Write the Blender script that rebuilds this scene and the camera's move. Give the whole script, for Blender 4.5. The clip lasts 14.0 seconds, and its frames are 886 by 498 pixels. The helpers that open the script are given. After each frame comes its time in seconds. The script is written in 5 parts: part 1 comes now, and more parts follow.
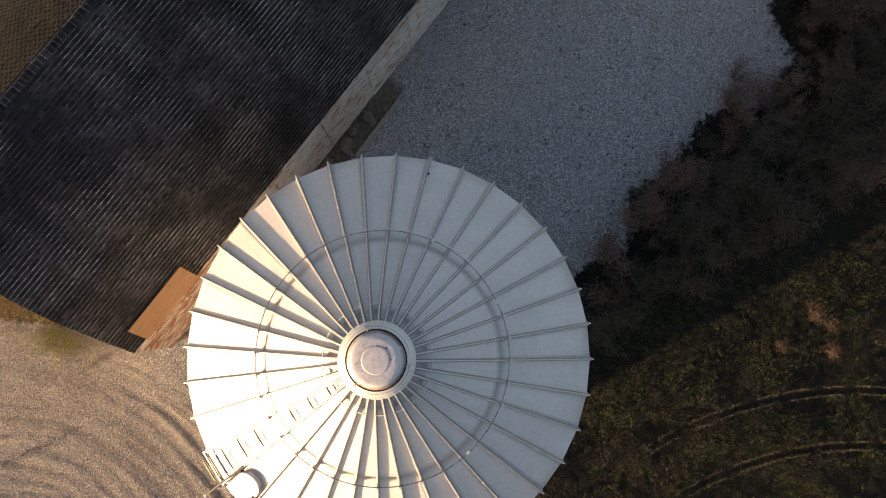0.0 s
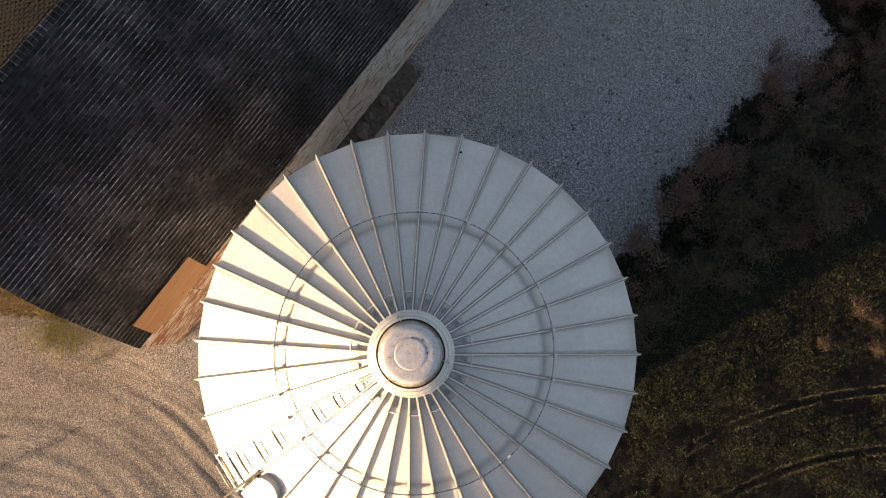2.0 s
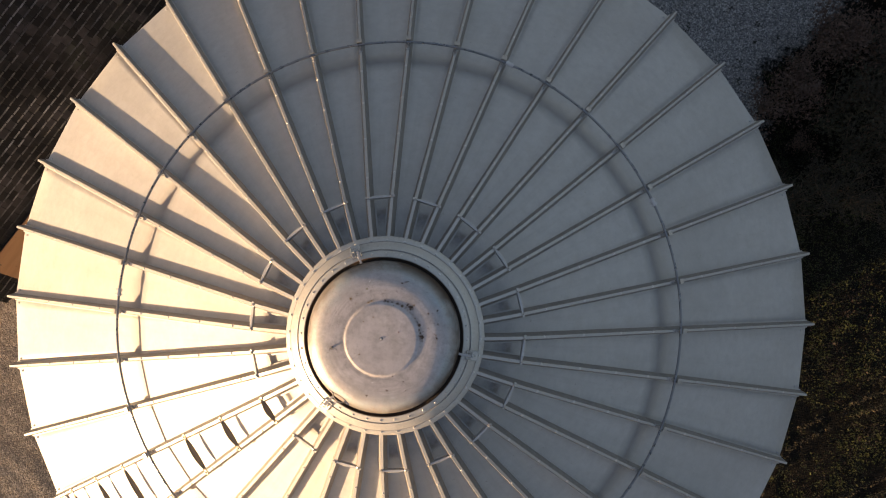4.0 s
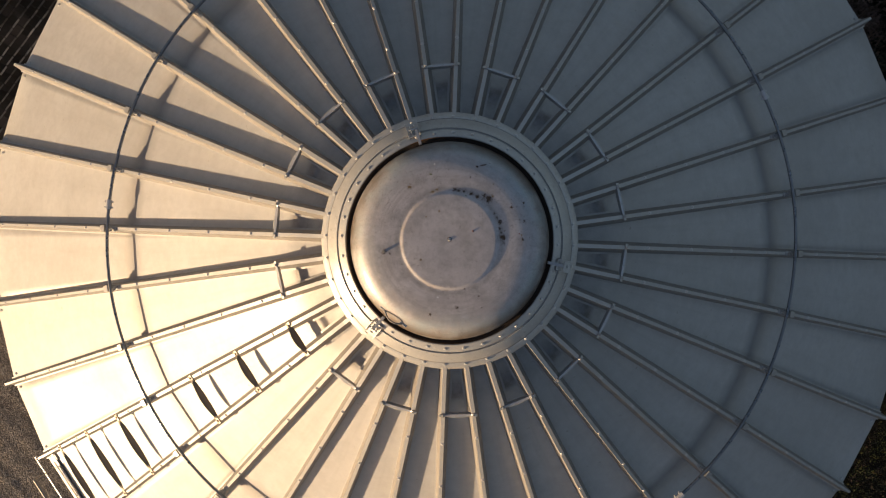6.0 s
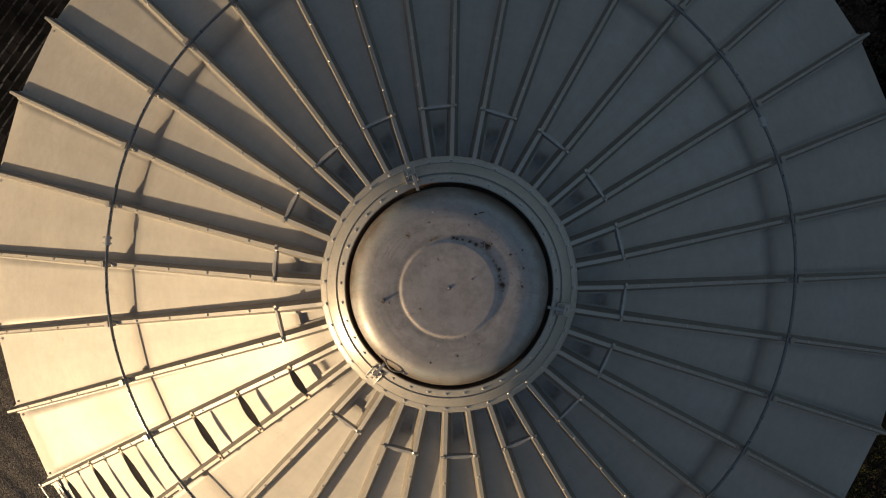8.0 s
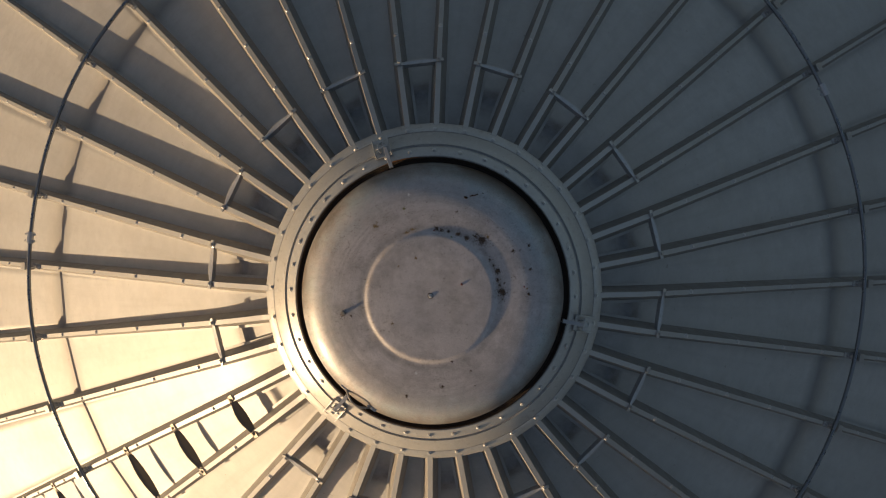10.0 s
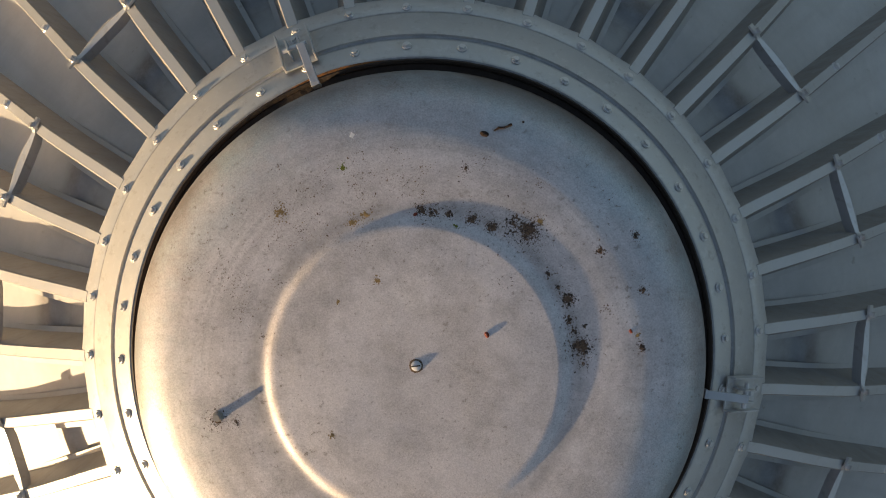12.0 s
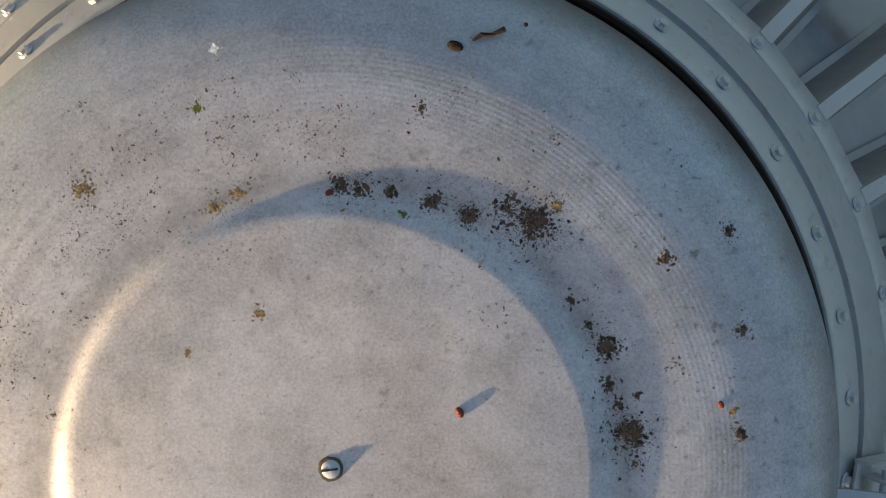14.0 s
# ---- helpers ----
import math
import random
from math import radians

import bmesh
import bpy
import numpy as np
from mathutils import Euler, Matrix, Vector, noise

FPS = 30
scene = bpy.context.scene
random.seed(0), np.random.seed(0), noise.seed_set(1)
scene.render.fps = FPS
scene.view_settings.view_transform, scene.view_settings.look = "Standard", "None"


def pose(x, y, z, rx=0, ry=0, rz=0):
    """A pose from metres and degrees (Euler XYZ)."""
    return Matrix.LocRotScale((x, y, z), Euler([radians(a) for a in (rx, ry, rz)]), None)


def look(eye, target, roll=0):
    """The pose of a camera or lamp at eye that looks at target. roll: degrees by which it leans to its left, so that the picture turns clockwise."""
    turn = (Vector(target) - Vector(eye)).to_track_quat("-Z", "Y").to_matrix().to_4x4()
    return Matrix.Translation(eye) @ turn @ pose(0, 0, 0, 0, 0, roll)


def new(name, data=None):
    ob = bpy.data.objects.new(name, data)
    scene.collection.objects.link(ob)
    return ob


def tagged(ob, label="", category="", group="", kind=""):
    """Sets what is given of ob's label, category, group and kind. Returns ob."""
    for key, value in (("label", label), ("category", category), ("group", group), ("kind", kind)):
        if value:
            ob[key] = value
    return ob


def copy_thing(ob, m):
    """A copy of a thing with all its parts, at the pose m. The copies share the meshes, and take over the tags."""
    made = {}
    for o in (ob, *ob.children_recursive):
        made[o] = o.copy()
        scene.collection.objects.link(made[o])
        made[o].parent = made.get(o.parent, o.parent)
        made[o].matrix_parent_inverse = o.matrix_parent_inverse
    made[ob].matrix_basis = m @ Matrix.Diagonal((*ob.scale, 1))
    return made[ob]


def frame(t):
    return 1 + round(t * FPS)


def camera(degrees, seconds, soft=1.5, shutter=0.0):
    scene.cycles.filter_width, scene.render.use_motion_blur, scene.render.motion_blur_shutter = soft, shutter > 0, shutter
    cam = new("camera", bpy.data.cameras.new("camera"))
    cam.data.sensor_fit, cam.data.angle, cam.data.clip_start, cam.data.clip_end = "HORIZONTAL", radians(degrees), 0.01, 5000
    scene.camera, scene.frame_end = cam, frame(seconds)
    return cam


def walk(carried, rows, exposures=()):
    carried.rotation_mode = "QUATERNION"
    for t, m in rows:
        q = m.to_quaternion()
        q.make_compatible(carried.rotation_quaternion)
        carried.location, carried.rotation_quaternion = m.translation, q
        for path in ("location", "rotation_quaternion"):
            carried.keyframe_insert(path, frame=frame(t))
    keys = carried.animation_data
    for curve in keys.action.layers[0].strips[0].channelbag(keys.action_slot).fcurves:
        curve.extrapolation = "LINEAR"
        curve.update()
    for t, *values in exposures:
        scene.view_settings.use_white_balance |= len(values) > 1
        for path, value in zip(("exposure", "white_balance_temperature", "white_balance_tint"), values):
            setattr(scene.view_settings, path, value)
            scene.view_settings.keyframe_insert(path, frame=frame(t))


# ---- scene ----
cam = camera(67.2, 14.0, soft=1.1)
# seconds, x, y, z, then the turns about x, y and z; no turn looks straight down
PATH = [
    (0.0, 0.939, 0.587, 19.203, 6.29, -0.24, 1.72),
    (0.5, 0.456, 0.272, 19.235, 6.36, -0.21, 1.77),
    (1.0, 0.310, 0.191, 19.310, 6.33, -0.17, 1.73),
    (1.5, 0.368, 0.306, 19.172, 6.39, -0.19, 1.79),
    (2.0, 0.411, 0.419, 18.161, 6.35, -0.06, 1.80),
    (2.5, 0.391, 0.428, 16.812, 3.93, -0.12, 2.02),
    (3.0, 0.442, 0.431, 15.268, 0.10, 0.38, 1.98),
    (3.2, 0.436, 0.429, 14.695, 0.02, 0.35, 1.94),
    (5.3, 0.124, 0.396, 12.065, 5.32, 0.76, 2.03),
    (5.5, 0.078, 0.261, 12.070, 5.46, 0.54, 1.95),
    (6.0, 0.001, -0.001, 12.099, -0.68, 0.58, 2.11),
    (6.5, -0.057, -0.240, 12.095, -1.45, 0.56, 2.02),
    (7.0, -0.064, -0.287, 12.106, -1.45, 0.49, 1.29),
    (7.5, -0.026, -0.086, 12.104, -1.44, 0.47, 1.31),
    (8.0, -0.001, 0.235, 12.091, -1.31, 0.59, 1.29),
    (8.2, -0.008, 0.311, 11.939, -1.16, 0.48, 1.37),
    (10.3, 0.090, 0.159, 11.233, -1.08, 1.37, 1.10),
    (10.5, 0.073, 0.141, 11.087, -0.68, 1.03, 1.26),
    (11.0, 0.058, 0.170, 10.674, -1.17, 0.74, -0.31),
    (11.5, 0.054, 0.177, 10.376, -1.03, 0.66, -2.58),
    (12.0, 0.052, 0.183, 10.176, -1.21, 0.52, -2.29),
    (12.5, 0.070, 0.185, 10.026, -1.43, 0.79, -2.36),
    (13.0, 0.081, 0.192, 9.919, -1.31, 0.82, -2.31),
    (13.5, 0.089, 0.187, 9.832, -1.10, 0.40, -2.37),
    (14.0, 0.093, 0.179, 9.764, -1.36, 0.22, -2.32),
]
EXPOSURES = [(0.0, 2.6, 7250, 27), (2.0, 2.6, 7250, 27), (3.0, 2.03, 7250, 28), (5.5, 1.69, 6800, 26), (6.0, 1.11, 6600, 23), (6.5, 0.48, 6650, 17), (7.0, 0.27, 7000, 15), (7.5, 0.33, 6950, 17), (8.2, 0.60, 6800, 19), (10.5, 0.8, 6650, 21), (11.5, 1.41, 6700, 20), (13.0, 1.99, 6400, 16), (14.0, 2.01, 6300, 15)]
walk(cam, [(t, pose(x, y, z, rx, ry, rz)) for t, x, y, z, rx, ry, rz in PATH], EXPOSURES)

# ---- light: a clear evening sky and a low warm sun ----
SUN_AZ, SUN_EL = 210.5, 4.8
SUN_DIR = Vector((math.cos(radians(SUN_EL)) * math.cos(radians(SUN_AZ)), math.cos(radians(SUN_EL)) * math.sin(radians(SUN_AZ)), math.sin(radians(SUN_EL))))
world = bpy.data.worlds.new("evening_sky")
scene.world = world
world.use_nodes = True
wn = world.node_tree
sky = wn.nodes.new("ShaderNodeTexSky")
sky.sky_type, sky.sun_disc = "NISHITA", False
sky.sun_elevation, sky.sun_rotation = radians(SUN_EL), radians(90.0 - SUN_AZ)
sky.air_density, sky.dust_density, sky.ozone_density = 1.0, 2.1, 1.6
wn.links.new(sky.outputs[0], wn.nodes["Background"].inputs[0])
wn.nodes["Background"].inputs[1].default_value = 0.090
sun = new("sun", bpy.data.lights.new("sun", "SUN"))
sun.data.energy, sun.data.angle, sun.data.color = 3.35, radians(0.7), (1.0, 0.785, 0.455)
sun.matrix_world = look(SUN_DIR * 200, (0, 0, 0))


# ---- materials ----
class Nodes:
    """A small builder of node materials in object or generated space."""

    def __init__(self, name):
        self.mat = bpy.data.materials.new(name)
        self.mat.use_nodes = True
        self.t = self.mat.node_tree
        self.bsdf = self.t.nodes["Principled BSDF"]
        self.coord = self.t.nodes.new("ShaderNodeTexCoord").outputs["Object"]
        self.geo = self.t.nodes.new("ShaderNodeNewGeometry")

    def put(self, node, socket, value):
        if isinstance(value, bpy.types.NodeSocket):
            self.t.links.new(value, node.inputs[socket])
        else:
            node.inputs[socket].default_value = value

    def noise(self, scale, detail=4.0, rough=0.55, vec=None, distortion=0.0):
        n = self.t.nodes.new("ShaderNodeTexNoise")
        self.put(n, "Vector", vec or self.coord)
        n.inputs["Scale"].default_value, n.inputs["Detail"].default_value = scale, detail
        n.inputs["Roughness"].default_value, n.inputs["Distortion"].default_value = rough, distortion
        return n.outputs["Fac"]

    def voronoi(self, scale, out="Distance", vec=None, feature="F1"):
        n = self.t.nodes.new("ShaderNodeTexVoronoi")
        n.feature = feature
        self.put(n, "Vector", vec or self.coord)
        n.inputs["Scale"].default_value = scale
        return n.outputs[out]

    def ramp(self, fac, stops):
        n = self.t.nodes.new("ShaderNodeValToRGB")
        self.put(n, "Fac", fac)
        e = n.color_ramp.elements
        while len(e) < len(stops):
            e.new(0.5)
        for el, (pos, col) in zip(e, stops):
            el.position = pos
            el.color = (*col, 1) if isinstance(col, tuple) else (col, col, col, 1)
        return n.outputs["Color"]

    def mix(self, fac, a, b, mode="MIX"):
        n = self.t.nodes.new("ShaderNodeMix")
        n.data_type, n.blend_type = "RGBA", mode
        self.put(n, 0, fac)
        for i, v in ((6, a), (7, b)):
            self.put(n, i, (*v, 1) if isinstance(v, tuple) else v)
        return n.outputs[2]

    def math(self, op, a, b=0.0, clamp=False):
        n = self.t.nodes.new("ShaderNodeMath")
        n.operation, n.use_clamp = op, clamp
        self.put(n, 0, a)
        self.put(n, 1, b)
        return n.outputs[0]

    def stretched(self, sx, sy, sz, rot=(0, 0, 0)):
        n = self.t.nodes.new("ShaderNodeMapping")
        self.put(n, "Vector", self.coord)
        n.inputs["Scale"].default_value, n.inputs["Rotation"].default_value = (sx, sy, sz), rot
        return n.outputs[0]

    def radius(self):
        """The distance from the z axis of the object."""
        s = self.t.nodes.new("ShaderNodeSeparateXYZ")
        self.put(s, 0, self.coord)
        c = self.t.nodes.new("ShaderNodeCombineXYZ")
        self.put(c, 0, s.outputs[0])
        self.put(c, 1, s.outputs[1])
        v = self.t.nodes.new("ShaderNodeVectorMath")
        v.operation = "LENGTH"
        self.put(v, 0, c.outputs[0])
        return v.outputs["Value"]

    def polar(self, around, outward):
        """Angle about the z axis and distance from it, as a vector."""
        s = self.t.nodes.new("ShaderNodeSeparateXYZ")
        self.put(s, 0, self.coord)
        c = self.t.nodes.new("ShaderNodeCombineXYZ")
        self.put(c, 0, self.math("MULTIPLY", self.math("ARCTAN2", s.outputs[1], s.outputs[0]), around))
        self.put(c, 1, self.math("MULTIPLY", self.radius(), outward))
        return c.outputs[0]

    def along(self, deg, sx, sy, sz):
        """World position turned by deg about z, then stretched."""
        n = self.t.nodes.new("ShaderNodeMapping")
        self.put(n, "Vector", self.geo.outputs["Position"])
        n.inputs["Rotation"].default_value = (0, 0, radians(-deg))
        k = self.t.nodes.new("ShaderNodeMapping")
        self.put(k, "Vector", n.outputs[0])
        k.inputs["Scale"].default_value = (sx, sy, sz)
        return k.outputs[0]

    def shuffled(self, vec, span=40.0):
        """The same vector, moved by a different amount on each object."""
        v = self.t.nodes.new("ShaderNodeVectorMath")
        v.operation = "ADD"
        self.put(v, 0, vec)
        c = self.t.nodes.new("ShaderNodeCombineXYZ")
        for k in range(3):
            self.put(c, k, self.math("MULTIPLY", self.random(), span * (k + 1)))
        self.put(v, 1, c.outputs[0])
        return v.outputs[0]

    def random(self):
        return self.t.nodes.new("ShaderNodeObjectInfo").outputs["Random"]

    def island(self):
        return self.geo.outputs["Random Per Island"]

    def attribute(self, name):
        n = self.t.nodes.new("ShaderNodeAttribute")
        n.attribute_name = name
        return n.outputs["Fac"]

    def bump(self, height, strength, distance):
        n = self.t.nodes.new("ShaderNodeBump")
        self.put(n, "Height", height)
        n.inputs["Strength"].default_value, n.inputs["Distance"].default_value = strength, distance
        self.put(self.bsdf, "Normal", n.outputs[0])

    def done(self, color, rough=0.6, metal=0.0, spec=0.5):
        self.put(self.bsdf, "Base Color", (*color, 1) if isinstance(color, tuple) else color)
        self.put(self.bsdf, "Roughness", rough)
        self.put(self.bsdf, "Metallic", metal)
        self.put(self.bsdf, "Specular IOR Level", spec)
        return self.mat


def band(m, r, mid, half):
    """1 at the radius mid, falling to 0 at half either side."""
    return m.math("SUBTRACT", 1.0, m.math("DIVIDE", m.math("ABSOLUTE", m.math("SUBTRACT", r, mid)), half), clamp=True)


def roof_metal(name, worn):
    m = Nodes(name)
    pos = m.geo.outputs["Position"]
    fine, broad = m.noise(60, 5, vec=pos), m.noise(1.6, 4, vec=pos)
    col = m.mix(broad, (0.485, 0.473, 0.455), (0.59, 0.574, 0.55))
    r = m.radius()
    wob = m.math("ADD", r, m.math("MULTIPLY", m.math("SUBTRACT", m.noise(5, 3), 0.5), 0.10))
    dust = m.math("MULTIPLY", band(m, wob, 2.03, 0.09), m.ramp(m.noise(3, 5, 0.65), [(0.3, 0.2), (0.65, 1.0)]))
    col = m.mix(m.math("MULTIPLY", dust, 0.45), col, (0.40, 0.35, 0.29))
    # dirt and contact shadow uphill of the pipe, painted together as a band
    ring = m.math("MULTIPLY", band(m, wob, 1.965, 0.080), m.math("ADD", 0.35, m.math("MULTIPLY", m.noise(4, 4), 0.6)))
    col = m.mix(m.math("MULTIPLY", ring, 1.15, clamp=True), col, (0.23, 0.21, 0.195))
    if worn:
        # brown grime caught on the uphill side of a step
        crust = m.math("MULTIPLY", band(m, wob, 0.748, 0.042), m.ramp(m.noise(22, 6, 0.7), [(0.3, 0.5), (0.65, 1.2)]))
        col = m.mix(m.math("MULTIPLY", crust, 0.95, clamp=True), col, (0.135, 0.095, 0.065))
        # grime and the shade of the pressed hollow, painted as one dark band
        hollow_dark = m.math("MULTIPLY", band(m, wob, 0.700, 0.045), m.ramp(m.noise(14, 5, 0.65), [(0.3, 0.5), (0.6, 1.2)]))
        col = m.mix(m.math("MULTIPLY", hollow_dark, 0.62, clamp=True), col, (0.115, 0.095, 0.08))
    # grime near the collar, with the shade between the ribs painted into it
    peak = m.math("MULTIPLY", band(m, r, 0.58, 0.55), m.ramp(m.noise(6, 6, 0.7), [(0.32, 0.25), (0.62, 1.0)]))
    col = m.mix(m.math("MULTIPLY", peak, 0.68), col, (0.20, 0.187, 0.168))
    grain = m.noise(160, 4, 0.7, vec=pos)
    col = m.mix(m.math("MULTIPLY", m.ramp(grain, [(0.4, 0.0), (0.62, 1.0)]), 0.10), col, (0.455, 0.44, 0.415))
    smear = m.ramp(m.noise(7, 5, 0.65, vec=pos), [(0.55, 0.0), (0.75, 1.0)])
    col = m.mix(m.math("MULTIPLY", smear, 0.4), col, (0.45, 0.42, 0.37))
    blotch = m.ramp(m.noise(1.1, 6, 0.65, vec=pos), [(0.42, 0.0), (0.68, 1.0)])
    col = m.mix(m.math("MULTIPLY", blotch, 0.38), col, (0.385, 0.375, 0.36))
    run = m.ramp(m.noise(1.0, 5, 0.65, vec=m.polar(22.0, 1.3)), [(0.48, 0.0), (0.70, 1.0)])
    col = m.mix(m.math("MULTIPLY", run, 0.28), col, (0.36, 0.34, 0.31))
    dapple = m.ramp(m.noise(13, 7, 0.72, vec=pos), [(0.40, 0.0), (0.66, 1.0)])
    col = m.mix(m.math("MULTIPLY", dapple, 0.30), col, (0.34, 0.33, 0.32))
    fleck = m.ramp(m.noise(34, 3, vec=pos), [(0.70, 0.0), (0.76, 1.0)])
    col = m.mix(m.math("MULTIPLY", fleck, 0.45), col, (0.24, 0.20, 0.15))
    m.bump(m.math("ADD", m.math("MULTIPLY", m.noise(2.2, 2, vec=pos), 1.0), m.math("MULTIPLY", fine, 0.02)), 0.25, 0.02)
    return m.done(col, m.ramp(broad, [(0.3, 0.50), (0.7, 0.61)]), 0.22, 0.6)


def rib_metal():
    m = Nodes("white_rib_steel")
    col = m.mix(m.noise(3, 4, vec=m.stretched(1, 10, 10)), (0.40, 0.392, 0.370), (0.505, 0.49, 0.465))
    col = m.mix(m.math("MULTIPLY", m.ramp(m.noise(40, 4), [(0.62, 0.0), (0.75, 1.0)]), 0.5), col, (0.36, 0.31, 0.25))
    m.bump(m.noise(50, 3), 0.15, 0.003)
    return m.done(col, 0.5, 0.25)


def galvanised(name, base, rough, metal, dirt):
    m = Nodes(name)
    col = m.mix(m.noise(14, 5), tuple(c * 0.8 for c in base), tuple(min(1, c * 1.15) for c in base))
    col = m.mix(m.math("MULTIPLY", m.ramp(m.noise(45, 5), [(0.55, 0.0), (0.72, 1.0)]), dirt), col, (0.20, 0.13, 0.07))
    m.bump(m.noise(120, 3), 0.2, 0.002)
    return m.done(col, m.ramp(m.noise(25, 3), [(0.3, rough - 0.08), (0.7, rough + 0.1)]), metal)


def lid_metal():
    m = Nodes("weathered_lid_steel")
    r = m.radius()
    broad, fine = m.noise(5, 5), m.noise(150, 6, 0.7)
    col = m.mix(broad, (0.60, 0.54, 0.515), (0.785, 0.72, 0.69))
    col = m.mix(m.math("MULTIPLY", m.ramp(fine, [(0.45, 0.0), (0.75, 1.0)]), 0.35), col, (0.66, 0.65, 0.63))
    patch = m.ramp(m.noise(11, 6, 0.65), [(0.55, 0.0), (0.72, 1.0)])
    col = m.mix(m.math("MULTIPLY", patch, 0.7), col, (0.29, 0.262, 0.235))
    # grey grime washed out towards the edge, and pale scuffs
    wash = m.math("MULTIPLY", band(m, r, 0.40, 0.10), m.ramp(m.noise(7, 6, 0.7), [(0.35, 0.15), (0.62, 1.0)]))
    col = m.mix(m.math("MULTIPLY", wash, 0.72), col, (0.24, 0.262, 0.28))
    runs = m.math("MULTIPLY", m.ramp(m.noise(1.0, 5, 0.65, vec=m.polar(9.0, 5.0)), [(0.45, 0.0), (0.62, 1.0)]), band(m, r, 0.415, 0.10))
    col = m.mix(m.math("MULTIPLY", runs, 0.82), col, (0.16, 0.145, 0.13))
    rings = m.math("MULTIPLY", m.ramp(m.noise(1.0, 4, 0.6, vec=m.polar(0.8, 70.0)), [(0.45, 0.0), (0.6, 1.0)]), band(m, r, 0.315, 0.11))
    col = m.mix(m.math("MULTIPLY", rings, 0.5), col, (0.33, 0.30, 0.275))
    scuff = m.ramp(m.noise(38, 6, 0.75), [(0.56, 0.0), (0.68, 1.0)])
    col = m.mix(m.math("MULTIPLY", scuff, 0.3), col, (0.72, 0.70, 0.69))
    # scattered lichen specks, thickest outside the raised disc
    spots = m.ramp(m.noise(170, 6, 0.7), [(0.585, 0.0), (0.625, 1.0)])
    zone = m.math("MULTIPLY", m.math("MULTIPLY", band(m, r, 0.265, 0.13), 1.6, clamp=True), m.ramp(m.noise(9, 4), [(0.40, 0.0), (0.60, 1.0)]))
    col = m.mix(m.math("MULTIPLY", m.math("MULTIPLY", spots, zone), 0.8), col, (0.15, 0.115, 0.08))
    dots = m.ramp(m.noise(230, 3, 0.5), [(0.67, 0.0), (0.70, 1.0)])
    col = m.mix(m.math("MULTIPLY", dots, 0.75), col, (0.20, 0.17, 0.14))
    cloud = m.ramp(m.noise(3.2, 6, 0.6), [(0.35, 0.0), (0.65, 1.0)])
    col = m.mix(m.math("MULTIPLY", cloud, 0.52), col, (0.35, 0.325, 0.31))
    mottle = m.ramp(m.noise(17, 7, 0.68), [(0.44, 0.0), (0.66, 1.0)])
    col = m.mix(m.math("MULTIPLY", mottle, 0.70), col, (0.28, 0.255, 0.23))
    bright = m.ramp(m.noise(13, 6, 0.65), [(0.58, 0.0), (0.74, 1.0)])
    col = m.mix(m.math("MULTIPLY", bright, 0.5), col, (0.80, 0.755, 0.715))
    # teal of sky-lit shade, painted in patches towards the rim
    sky_tint = m.math("MULTIPLY", m.ramp(m.noise(6.5, 7, 0.7), [(0.42, 0.0), (0.62, 1.0)]), band(m, r, 0.40, 0.12))
    col = m.mix(m.math("MULTIPLY", sky_tint, 0.85), col, (0.30, 0.41, 0.44))
    grit = m.ramp(m.noise(420, 4, 0.7), [(0.36, 0.0), (0.5, 0.5), (0.64, 1.0)])
    col = m.mix(0.30, col, m.mix(grit, (0.31, 0.272, 0.258), (0.87, 0.80, 0.775)))
    # crumbs of dirt and pale flakes, and a dirty ring at the foot of the raised centre
    crumb_zone = m.ramp(m.noise(5, 5, 0.6), [(0.40, 0.15), (0.60, 1.0)])
    crumbs = m.ramp(m.noise(105, 8, 0.78), [(0.590, 0.0), (0.612, 1.0)])
    col = m.mix(m.math("MULTIPLY", m.math("MULTIPLY", crumbs, crumb_zone), 0.75), col, (0.17, 0.135, 0.11))
    flakes = m.ramp(m.noise(140, 7, 0.75), [(0.385, 1.0), (0.405, 0.0)])
    col = m.mix(m.math("MULTIPLY", flakes, 0.16), col, (0.74, 0.71, 0.69))
    foot = m.math("MULTIPLY", band(m, r, 0.224, 0.016), m.ramp(m.noise(14, 6, 0.7), [(0.34, 0.1), (0.6, 1.0)]))
    col = m.mix(m.math("MULTIPLY", foot, 0.6), col, (0.21, 0.195, 0.18))
    # rusty brown edge where the lid meets its seat
    edge = m.math("MULTIPLY", band(m, r, 0.462, 0.085), m.ramp(m.noise(4.2, 7, 0.65), [(0.38, 0.25), (0.58, 1.2)]))
    col = m.mix(m.math("MULTIPLY", edge, 1.25, clamp=True), col, (0.12, 0.085, 0.06))
    wave = m.t.nodes.new("ShaderNodeMath")
    wave.operation = "SINE"
    m.put(wave, 0, m.math("MULTIPLY", m.math("ADD", r, m.math("MULTIPLY", m.noise(9, 2), 0.004)), 1550.0))
    spun = m.math("MULTIPLY", wave.outputs[0], m.math("MULTIPLY", band(m, r, 0.305, 0.075), m.ramp(m.noise(6, 2), [(0.35, 0.35), (0.6, 1.0)])))
    h = m.math("ADD", m.math("MULTIPLY", spun, 0.020), m.math("ADD", m.math("MULTIPLY", fine, 0.12), m.math("ADD", m.math("MULTIPLY", m.noise(30, 4), 0.4), m.math("MULTIPLY", crumbs, 0.02))))
    m.bump(h, 0.28, 0.003)
    return m.done(col, m.ramp(m.noise(20, 4), [(0.3, 0.42), (0.7, 0.6)]), 0.25, 0.5)


